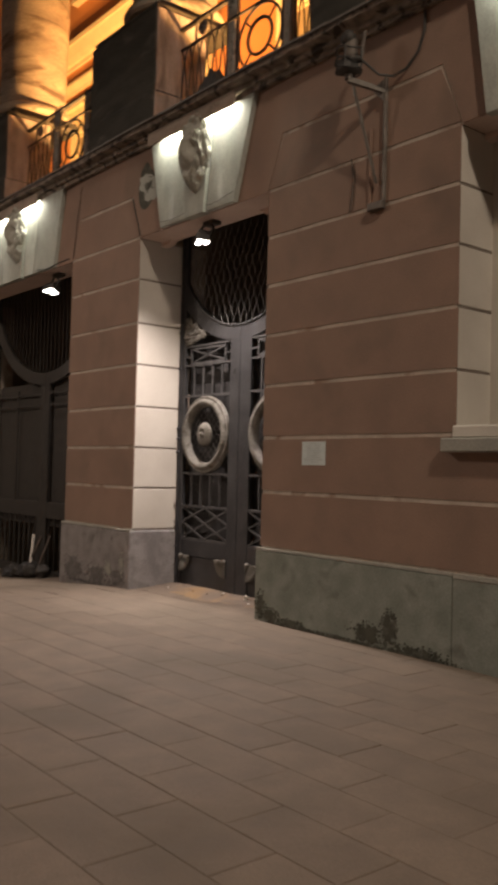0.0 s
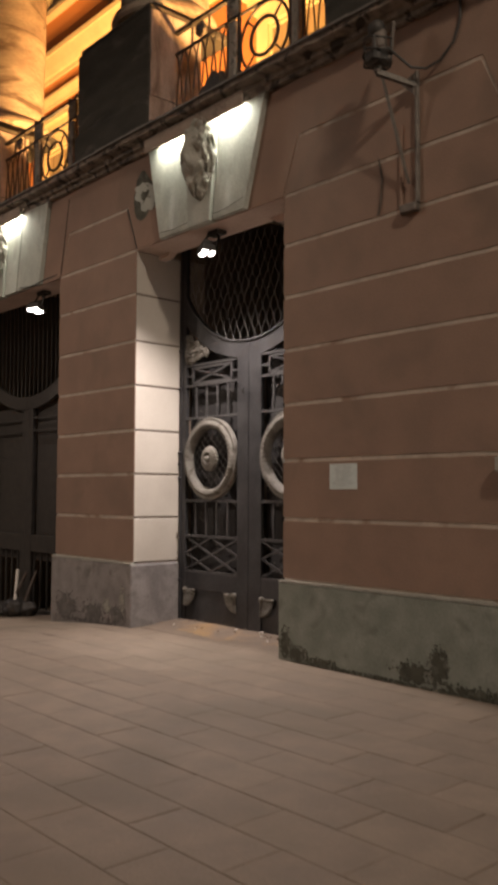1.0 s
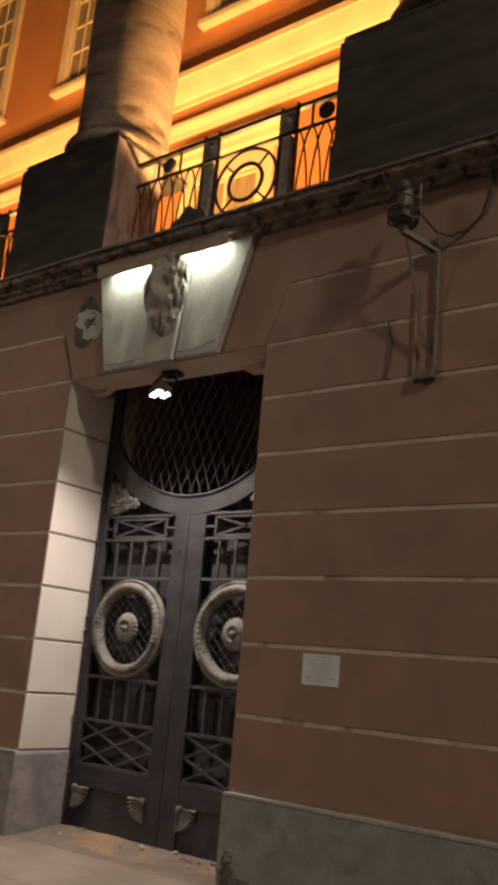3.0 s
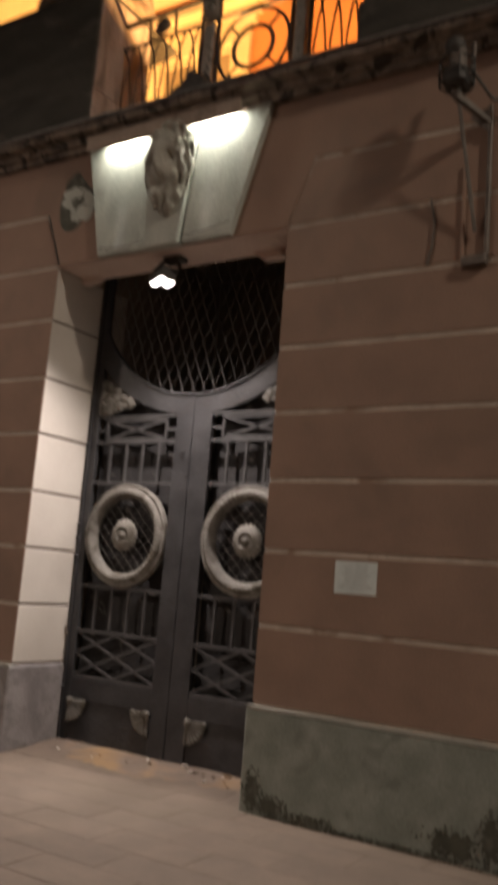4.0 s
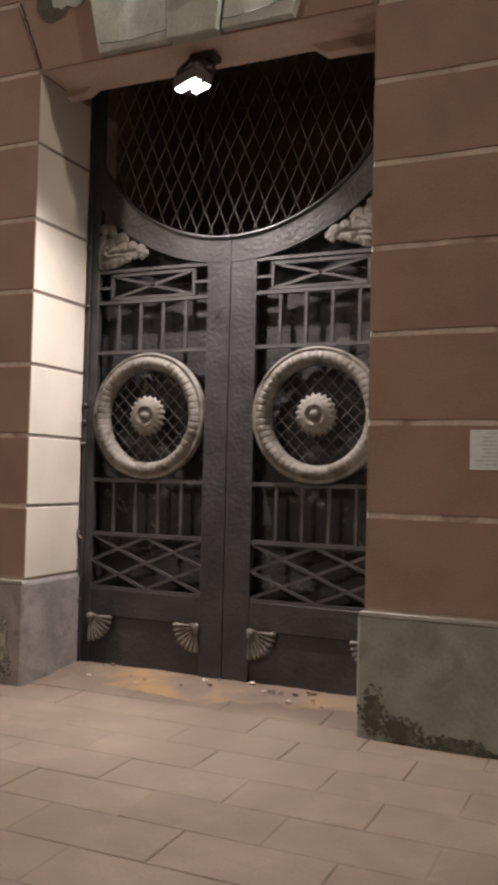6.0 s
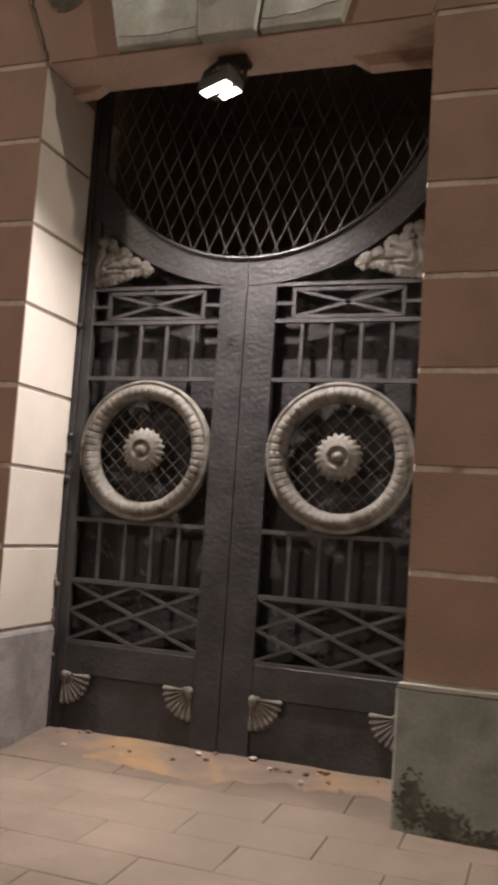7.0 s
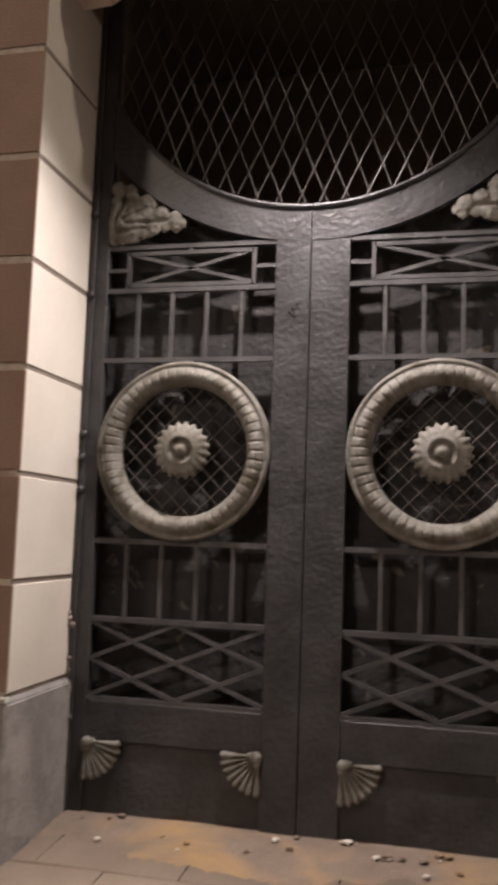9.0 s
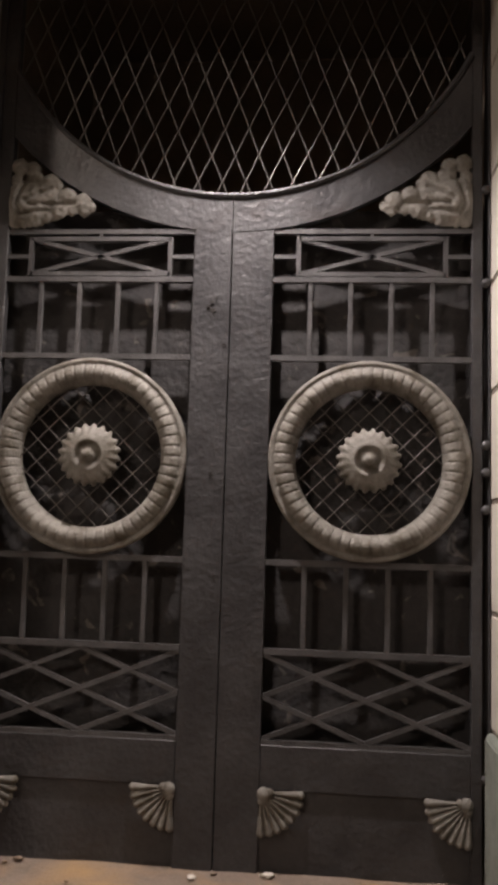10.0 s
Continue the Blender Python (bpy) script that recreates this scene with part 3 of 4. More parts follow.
def blot(cx, cz, rx, rz, seed, y, rough=0.35, n=36):
    pts = []
    for i in range(n):
        a = 2 * math.pi * i / n
        k = 1 + rough * noise.noise(Vector((1.1 * math.cos(a), 1.1 * math.sin(a), seed * 1.7))) + 0.22 * rough * noise.noise(Vector((3.2 * math.cos(a), 3.2 * math.sin(a), seed + 9)))
        pts.append((cx + rx * k * math.cos(a), cz + rz * k * math.sin(a)))
    return prism(B(), pts, y, y + 0.006)


def chip(x, z, r, seed, leaf):
    part("paint_chip", blot(x, z, r, r * 0.7, seed, GY - 0.0085, 0.7, 12), BLACK, leaf)


leaf_l, leaf_r = gate_leaf(-1), gate_leaf(1)
for i, (x, z, r) in enumerate(((-7.52, 2.53, 0.010), (-7.535, 2.51, 0.008), (-7.515, 2.495, 0.012), (-7.50, 2.55, 0.006), (-7.46, 2.34, 0.006), (-7.50, 1.75, 0.007), (-7.47, 1.30, 0.006))):
    chip(x, z, r, i * 3.3, leaf_l)

# frame of the gate against the reveals
gf = thing("gateway_lining", (CX, GY, 0.05), "dark iron lining of the gateway with hinge bolts", "gateway lining", kind="structure")
for s in (-1, 1):
    x = gaps[1][0] if s < 0 else gaps[1][1]
    wj = 0.034 if s < 0 else 0.008
    part("jamb", box(B(), min(x, x - s * wj), max(x, x - s * wj), GY - 0.015, GY + 0.10, 0.03, 4.40, 0.003), GATE, gf)
    for z in (0.5, 1.62, 1.78, 1.90, 2.62, 3.05):
        bm = B()
        bmesh.ops.create_icosphere(bm, subdivisions=2, radius=0.022, matrix=Matrix.Translation((x - s * 0.022, GY - 0.020, z)))
        part("bolt", bm, GATE, gf, smooth=True)

crust = random.Random(31)
bm = B()
for i in range(46):
    z = 0.06 + 0.95 * crust.random() ** 1.6
    r = crust.uniform(0.006, 0.017)
    bmesh.ops.create_icosphere(bm, subdivisions=1, radius=r, matrix=Matrix.Translation((gaps[1][0] + 0.012 + crust.uniform(-0.008, 0.012), GY - 0.026 - crust.uniform(0, 0.012), z)) @ Matrix.Diagonal((1, 0.8, crust.uniform(0.8, 1.9), 1)))
part("crust", bm, LEDGE, gf, "crumbling crust along the foot of the jamb")

# wire grille over the curved heads
gr = thing("transom_grille", (CX, GY + 0.05, 3.05), "wide diamond wire grille over the gate", "grille")
for dirn in (1, -1):
    for i in range(-20, 21):
        pts, x_low = [], -7.389 + 0.1125 * i - (0.047 if dirn > 0 else -0.040)
        for j in range(0, 51):
            z = 3.02 + j * 0.0275
            x = x_low + dirn * (z - 3.02) * (0.47 if dirn > 0 else 0.40)
            dx = x - MEET
            if abs(dx) < 1.06 and z > arc_z(dx, ARC_IN) - 0.012 and z < 4.40:
                pts.append((x + 0.003 * math.sin(9 * z + i), GY + 0.035 + 0.004 * dirn + 0.006 * math.sin(3 * z + 2 * i), z))
        if len(pts) > 3:
            part("grille_wire", tube(B(), pts[::3] + ([pts[-1]] if (len(pts) - 1) % 3 else []), 0.0032, 5), WIRE, gr)

# ---- wide far gate, its deep shade put into the black iron colour ----
WX = (gaps[0][0] + gaps[0][1]) / 2
for sx in (-1, 1):
    lf = thing("wide_gate_leaf", (WX + sx * 0.78, GY, -0.3), "dark iron leaf of the wide gate with a tall meshed panel", "gate", "leaves of the wide gate")
    X = lambda d: WX + sx * d
    lo = lambda a, b: (min(a, b), max(a, b))
    part("hanging_stile", box(B(), *lo(X(1.80), X(1.965)), GY, GY + 0.06, -0.32, 4.40, 0.004), IRON, lf)
    part("meeting_stile", box(B(), *lo(X(0.002), X(0.16)), GY, GY + 0.06, -0.32, 2.70, 0.004), IRON, lf)
    bm = B()
    a = [(X(0.002 + 1.797 * i / 24), 4.88 - math.sqrt(2.05 ** 2 - (1.80 * i / 24) ** 2)) for i in range(25)]
    b = [(X(0.002 + 1.797 * i / 24), 4.95 - math.sqrt(2.30 ** 2 - (1.80 * i / 24) ** 2)) for i in range(25)]
    for i in range(24):
        prism(bm, [b[i], b[i + 1], a[i + 1], a[i]], GY - 0.003, GY + 0.05)
    bmesh.ops.remove_doubles(bm, verts=bm.verts, dist=0.0001)
    part("curved_head", bm, IRON, lf)
    part("lock_rail", box(B(), *lo(X(0.16), X(1.80)), GY + 0.002, GY + 0.05, 0.62, 0.86, 0.004), IRON, lf)
    part("foot_rail", box(B(), *lo(X(0.16), X(1.80)), GY + 0.002, GY + 0.05, -0.30, -0.16, 0.004), IRON, lf)
    for z in (2.34, 2.52):
        part("rail", box(B(), *lo(X(0.16), X(1.80)), GY + 0.006, GY + 0.03, z - 0.012, z + 0.012), IRON, lf)
    for i in range(9):
        d = 0.16 + 1.64 * (i + 0.5) / 9
        part("bar", box(B(), X(d) - 0.011, X(d) + 0.011, GY + 0.008, GY + 0.030, -0.16, 0.62), IRON, lf)
    part("bar", box(B(), X(0.98) - 0.015, X(0.98) + 0.015, GY + 0.004, GY + 0.032, 0.86, 2.60), IRON, lf)
    part("meshed_panel", box(B(), *lo(X(0.15), X(1.81)), GY + 0.08, GY + 0.09, 0.5, 2.7), IRON, lf, "dusty mesh panel, the gateway's shade put into its dark colour")
wg = thing("wide_grille", (WX, GY + 0.05, 2.9), "upright bars of the grille over the wide gate", "grille")
for i in range(-14, 15):
    x = WX + i * 0.125
    zl = 4.88 - math.sqrt(2.05 ** 2 - (x - WX) ** 2)
    part("grille_bar", box(B(), x - 0.008, x + 0.008, GY + 0.02, GY + 0.036, zl - 0.01, 4.40), IRON, wg)
# odds and ends heaped before the wide gate
heap = random.Random(8)
for i in range(7):
    x, y = -12.75 + i * 0.19 + heap.uniform(-0.04, 0.04), 5.70 + heap.uniform(-0.12, 0.06)
    bm = B()
    bmesh.ops.create_icosphere(bm, subdivisions=3, radius=1.0)
    sx_, sz_ = heap.uniform(0.10, 0.18), heap.uniform(0.05, 0.12)
    for v in bm.verts:
        k = 1 + 0.4 * noise.noise(v.co * 1.7 + Vector((i * 3.1, 0, 0))) + 0.18 * noise.noise(v.co * 5 + Vector((0, i, 0)))
        v.co = Vector((x + v.co.x * sx_ * k, y + v.co.y * 0.12 * k, level(x, y) + sz_ + max(-0.98, v.co.z * k) * sz_))
    tagged(part("rubbish_bag", bm, (IRON, GATE, IRON)[i % 3], None, "", True), "crumpled dark rubbish bag on the paving by the wide gate", "bag", "bags by the gate")
for i, (x, lean, c) in enumerate(((-12.35, 0.30, STEEL), (-12.10, -0.22, CREAM), (-11.92, 0.16, STEEL))):
    g = level(x, 5.75)
    bm = B()
    tube(bm, [(x, 5.70, g), (x + lean, 5.86, g + 0.62)], 0.022, 8)
    tagged(part("broken_stick", bm, c), "thin broken stick leaning on the wide gate", "stick", "sticks by the gate")

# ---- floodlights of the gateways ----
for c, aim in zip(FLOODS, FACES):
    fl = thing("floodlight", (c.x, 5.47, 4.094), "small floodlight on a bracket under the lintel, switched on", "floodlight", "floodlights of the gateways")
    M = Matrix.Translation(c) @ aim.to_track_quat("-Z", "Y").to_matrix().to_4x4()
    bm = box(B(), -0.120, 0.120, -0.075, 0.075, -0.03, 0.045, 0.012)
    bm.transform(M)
    housing = part("housing", bm, IRON, fl)
    for i in range(7):
        bm = box(B(), -0.105 + i * 0.033, -0.095 + i * 0.033, -0.065, 0.065, 0.0452, 0.075)
        bm.transform(M)
        part("cooling_fin", bm, IRON, housing)
    for a, b, w in ((-0.062, -0.022, 0.03), (0.010, 0.060, 0.10)):
        bm = box(B(), -0.108, w, a, b, -0.042, -0.031)
        bm.transform(M)
        part("lens", bm, LIT, fl, "glowing lens")
    bm = B()
    for sgn in (1, -1):
        tube(bm, [c + Vector((0.128 * sgn, 0.01, 0.02)), c + Vector((0.125 * sgn, 0.05, 0.12)), c + Vector((0.05 * sgn, 0.06, 0.18)), (c.x, 5.47, 4.094)], 0.014, 6)
    part("bracket", bm, IRON, fl)
    bm = box(B(), c.x - 0.05, c.x + 0.13, 5.43, 5.55, 4.045, 4.0935, 0.01)
    part("junction_box", bm, IRON, fl)

# ---- keystones ----
for k, kx in enumerate(CROWNS):
    ks = thing("keystone", (kx, FY, 4.07), "pale grey limestone keystone of several stones, stained", "keystone", "keystones", "structure")
    z0, z1 = 4.105, 5.12
    sides = ((-0.665, -0.165, -0.215, -0.885), (0.205, 0.665, 0.955, 0.315)) if k == 0 else (
        (-1.16, -0.555, -0.715, -1.36), (-0.54, -0.155, -0.205, -0.70), (0.195, 0.54, 0.70, 0.305), (0.555, 1.16, 1.36, 0.715))
    for x0, x1, x2, x3 in sides:
        part("side_stone", prism(B(), [(kx + x0, z0), (kx + x1, z0), (kx + x2, z1), (kx + x3, z1)], FY - 0.055, FY + 0.02, 0.006), STONE, ks)
    part("joint_filling", prism(B(), [(kx - 0.30, z0 + 0.01), (kx + 0.34, z0 + 0.01), (kx + 0.45, z1), (kx - 0.35, z1)], FY - 0.012, FY - 0.002), BLACK, ks)
    part("middle_stone", prism(B(), [(kx - 0.147, z0 - 0.01), (kx + 0.187, z0 - 0.01), (kx + 0.295, z1), (kx - 0.197, z1)], FY - 0.085, FY + 0.02, 0.006), STONE, ks)
    # carved mask: long oval with brow, nose, open lower part and curls
    mk = B()
    mx, mz = kx + 0.055, 4.725
    bmesh.ops.create_icosphere(mk, subdivisions=5, radius=1.0)
    for v in mk.verts:
        x, y, z = v.co
        tz = z * 0.405
        wid = 0.24 * (1 - 0.42 * max(0.0, -z) ** 1.4)
        bump = 0.0
        bump += 0.045 * math.exp(-((z - 0.28) / 0.13) ** 2) * math.exp(-(x / 0.75) ** 2)
        bump += 0.075 * math.exp(-(x / 0.17) ** 2) * math.exp(-((z - 0.0) / 0.26) ** 2)
        bump -= 0.055 * math.exp(-((abs(x) - 0.38) / 0.17) ** 2) * math.exp(-((z - 0.12) / 0.12) ** 2)
        bump -= 0.075 * math.exp(-(x / 0.33) ** 2) * math.exp(-((z + 0.42) / 0.10) ** 2)
        bump += 0.035 * math.exp(-(x / 0.4) ** 2) * math.exp(-((z + 0.62) / 0.10) ** 2)
        curl = 0.065 * noise.noise(Vector((x * 4, y * 4, z * 4))) + 0.040 * noise.noise(Vector((x * 11, y * 11, z * 11))) + 0.016 * noise.noise(Vector((x * 27, y * 27, z * 27)))
        edge = max(0.0, min(1.0, (math.hypot(x, z * 0.8) - 0.45) / 0.3))
        v.co = Vector((mx + x * wid + curl * edge * 0.8, FY - 0.085 + min(0.0, y) * 0.15 - (bump if y < 0 else 0) - curl * (0.25 + edge), mz + tz + curl * edge * 0.5))
    mask = part("carved_mask", mk, MASK, None, "", True)
    tagged(mask, "weathered sooty carved stone mask on the keystone", "carving", "keystone masks")
    # lamp bars under the cornice
    for s, w in ((-0.44, 0.40), (0.44, 0.46)):
        kl = thing("accent_lamp", (kx + s, 5.215, 5.13), "narrow accent lamp under the cornice, switched on", "lamp", "accent lamps")
        part("body", box(B(), kx + s - w / 2, kx + s + w / 2, 5.196, 5.236, 5.106, 5.125), STEEL, kl)
        part("lens", box(B(), kx + s - w / 2 + 0.01, kx + s + w / 2 - 0.01, 5.199, 5.233, 5.100, 5.105), KEYLIT, kl, "glowing lens")

ks = thing("keystone", (-2.87, FY, 4.07), "pale grey limestone keystone over the window", "keystone", "keystones", "structure")
for sg in (-1, 1):
    part("side_stone", prism(B(), [(-2.87 + sg * a, z) for a, z in ((0.20, 4.075), (0.91, 4.075), (1.05, 5.12), (0.30, 5.12))], FY - 0.055, FY + 0.02, 0.006), STONE, ks)
part("middle_stone", prism(B(), [(-3.06, 4.065), (-2.68, 4.065), (-2.58, 5.12), (-3.16, 5.12)], FY - 0.085, FY + 0.02, 0.006), STONE, ks)
kl = thing("accent_lamp", (-3.45, 5.215, 5.13), "narrow accent lamp under the cornice, switched on", "lamp", "accent lamps")
part("body", box(B(), -3.70, -3.20, 5.196, 5.236, 5.106, 5.125), STEEL, kl)
part("lens", box(B(), -3.69, -3.21, 5.199, 5.233, 5.100, 5.105), KEYLIT, kl, "glowing lens")

# ---- cornice ledge over the facade ----
bm = B()
prof = [(FY + 0.02, 5.12), (FY - 0.05, 5.12), (FY - 0.06, 5.16), (FY - 0.10, 5.17), (FY - 0.11, 5.215), (FY - 0.17, 5.225), (FY - 0.19, 5.235), (FY - 0.19, 5.285), (FY - 0.10, 5.30), (FY + 0.5, 5.32), (FY + 0.5, 5.12)]
n = 900
rows_ = []
for i in range(n + 1):
    x = -20 + 27 * i / n
    gone = max(0.0, noise.noise(Vector((x * 5.3, 0, 11))) + 0.6 * noise.noise(Vector((x * 19.0, 0, 12))) - 0.08)
    rows_.append([bm.verts.new((x, y + (0.055 * min(0.6, gone) if 5.155 < z < 5.23 and y < FY - 0.05 else 0.0) + (0.016 * noise.noise(Vector((x * 2.1, z * 9, 1))) + 0.016 * noise.noise(Vector((x * 7.3, z * 30, 2)))) * (1 if y < FY - 0.04 else 0), z + 0.010 * noise.noise(Vector((x * 1.7, z * 7, 5))) + 0.008 * noise.noise(Vector((x * 8.7, z * 20, 7))))) for y, z in prof])
for a, b in zip(rows_, rows_[1:]):
    for k in range(len(prof)):
        bm.faces.new((a[k], b[k], b[(k + 1) % len(prof)], a[(k + 1) % len(prof)]))
setting("cornice", bm, LEDGE, "sooty weathered stone cornice ledge, chipped along its edge", "cornice")
flash = random.Random(21)
x = -20.0
while x < 6.5:
    w = flash.uniform(1.1, 1.9)
    dz, dy = flash.uniform(-0.006, 0.008), flash.uniform(-0.012, 0.010)
    bm = B()
    k = 12
    top = [(x + w * i / k, 5.303 + dz + 0.007 * noise.noise(Vector((x + w * i / k * 3, 2, 4)))) for i in range(k + 1)]
    prism(bm, top + [(px_, pz_ - 0.022) for px_, pz_ in top[::-1]], FY - 0.215 + dy, FY - 0.09)
    setting("trim", bm, FLASHING, "bent zinc flashing along the top of the cornice", "trim")
    x += w + flash.choice((0.0, 0.01, 0.05))
for kx in CROWNS:
    setting("trim", box(B(), kx - 0.86, kx + 0.72, FY - 0.128, FY - 0.108, 5.05, 5.20, 0.006), BLOCK, "plain block of the cornice breaking forward over the keystone", "trim")
bm = box(B(), -20, 7, 5.5, 10.9, 5.30, 5.42)
setting("terrace", bm, LEDGE, "stone terrace floor over the ground storey", "floor")

# ---- pedestals and columns ----
PED = [-9.31 - 4.23 * i for i in range(-2, 4)]
for i, px in enumerate(PED):
    pd = thing("pedestal", (px, 5.9, 5.32), "sooty dark stone pedestal carrying a column", "pedestal", "pedestals of the loggia", "")
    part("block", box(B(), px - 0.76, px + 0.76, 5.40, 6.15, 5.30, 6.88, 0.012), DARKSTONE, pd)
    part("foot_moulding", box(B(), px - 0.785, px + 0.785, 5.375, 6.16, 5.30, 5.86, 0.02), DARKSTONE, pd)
    # thin slabs added on this flank: lamp light painted as paler stone
    part("side_slab", box(B(), px + 0.761, px + 0.775, 5.42, 6.13, 5.87, 6.87, 0.004), FLANK_LIT, pd, "streaky stone of the flank, street light put into its pale colour")
    part("side_slab", box(B(), px + 0.786, px + 0.797, 5.39, 6.14, 5.32, 5.85, 0.004), FLANK_LIT, pd, "streaky stone of the flank, street light put into its pale colour")
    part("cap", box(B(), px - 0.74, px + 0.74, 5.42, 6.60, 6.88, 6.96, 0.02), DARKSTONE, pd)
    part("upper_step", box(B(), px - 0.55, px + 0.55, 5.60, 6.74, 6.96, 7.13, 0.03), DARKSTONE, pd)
    co = thing("column", (px, 6.17, 7.13), "thick weathered stone column lit from below", "column", "columns of the loggia")
    part("base", lathe_z(B(), px, 6.17, [(0.62, 7.13), (0.655, 7.16), (0.66, 7.20), (0.64, 7.245), (0.60, 7.27), (0.585, 7.30)], 64), COLUMN, co, smooth=False)
    prof = [(0.555, 7.30)]
    z = 7.36
    while z < 15.5:
        prof += [(0.55 + 0.01 * math.sin(z * 3), z)]
        z += 0.35
    part("shaft", lathe_z(B(), px, 6.17, prof, 64), COLUMN, co, smooth=True)

# ---- railings between the pedestals ----
RY = 5.76


def railing(xa, xb):
    ra = thing("railing", ((xa + xb) / 2, RY, 5.42), "ornate black wrought iron balustrade with rings", "railing", "railings of the loggia")
    part("top_rail", box(B(), xa, xb, RY - 0.03, RY + 0.03, 6.66, 6.70, 0.006), IRON, ra)
    part("middle_rail", box(B(), xa, xb, RY - 0.012, RY + 0.012, 6.42, 6.445), IRON, ra)
    part("bottom_rail", box(B(), xa, xb, RY - 0.015, RY + 0.015, 5.50, 5.53), IRON, ra)
    m = (xa + xb) / 2 + 0.15
    for x in (m - 0.47, m + 0.47):
        part("pilaster", box(B(), x - 0.055, x + 0.055, RY - 0.035, RY + 0.035, 5.42, 6.40, 0.012), GREYCAST, ra, "grey cast pilaster")
        bm = B()
        for q in ((-0.085, 0.085, 6.447, 6.470), (-0.085, 0.085, 6.636, 6.659), (-0.085, -0.062, 6.470, 6.636), (0.062, 0.085, 6.470, 6.636)):
            box(bm, x + q[0], x + q[1], RY - 0.025, RY + 0.025, q[2], q[3])
        lathe_y(bm, x, 6.553, [(0.082, RY + 0.02), (0.085, RY - 0.02), (0.070, RY - 0.04), (0.052, RY - 0.028), (0.034, RY - 0.048), (0.002, RY - 0.056)], 20)
        part("medallion", bm, GREYCAST, ra, "grey cast rosette in a square frame")
        for dx_ in (-0.09, 0.09):
            part("post", box(B(), x + dx_ - 0.014, x + dx_ + 0.014, RY - 0.014, RY + 0.014, 5.42, 6.74), IRON, ra)
    # rings in the middle field
    for r, w in ((0.36, 0.016), (0.20, 0.02)):
        pts = [(m + r * math.cos(a), RY, 6.065 + r * math.sin(a) * 0.96) for a in [2 * math.pi * i / 40 for i in range(41)]]
        part("ring", tube(B(), pts, w, 6), IRON, ra)
    for a in (45, 135, 225, 315):
        c, s = math.cos(radians(a)), math.sin(radians(a))
        part("spoke", tube(B(), [(m + 0.20 * c, RY, 6.065 + 0.19 * s), (m + 0.36 * c, RY, 6.065 + 0.345 * s)], 0.012, 6), IRON, ra)
    # interlaced arches in the side fields
    for fa, fb in ((xa, m - 0.58), (m + 0.58, xb)):
        k = max(2, round((fb - fa) / 0.16))
        st = (fb - fa) / k
        for i in range(-1, k):
            pts = []
            for j in range(13):
                u = j / 12
                x = fa + st * i + 2 * st * u
                z = 5.52 + 0.905 * math.sin(math.pi * u) ** 0.6
                if fa - 0.001 <= x <= fb + 0.001:
                    pts.append((x, RY, z))
            if len(pts) > 2:
                part("arch_bar", tube(B(), pts, 0.010, 5), IRON, ra)
        q = (fa + fb) / 2
        bm = B()
        lathe_y(bm, q, 6.553, [(0.002, RY + 0.012), (0.085, RY + 0.012), (0.085, RY - 0.010), (0.06, RY - 0.035), (0.03, RY - 0.022), (0.002, RY - 0.04)], 16)
        part("round_ornament", bm, STEEL, ra)
        for dx_ in (-0.15, 0.15):
            part("short_post", box(B(), q + dx_ - 0.010, q + dx_ + 0.010, RY - 0.01, RY + 0.01, 6.444, 6.661), IRON, ra)
    return ra


for a, b in zip(PED[1:], PED):
    railing(a + 0.785 if a < b else a, b - 0.785)

# ---- rear wall of the loggia ----
WY = 11.0
bm = box(B(), -34, 12, WY, WY + 0.4, 5.3, 20.0)
setting("wall_loggia", bm, ORANGE, "ochre orange plaster wall of the upper storey, floodlit")


def band(z0, steps, name, label):
    """A moulding along the wall: an outline of (how far it stands out, height) drawn out along x."""
    bm = B()
    a = [bm.verts.new((-34, WY - d, z0 + h)) for d, h in steps]
    b = [bm.verts.new((12, WY - d, z0 + h)) for d, h in steps]
    k = len(steps)
    for i in range(k):
        bm.faces.new((a[i], a[(i + 1) % k], b[(i + 1) % k], b[i]))
    bm.faces.new(a)
    bm.faces.new(b[::-1])
    setting(name, bm, TRIM, label, "trim")


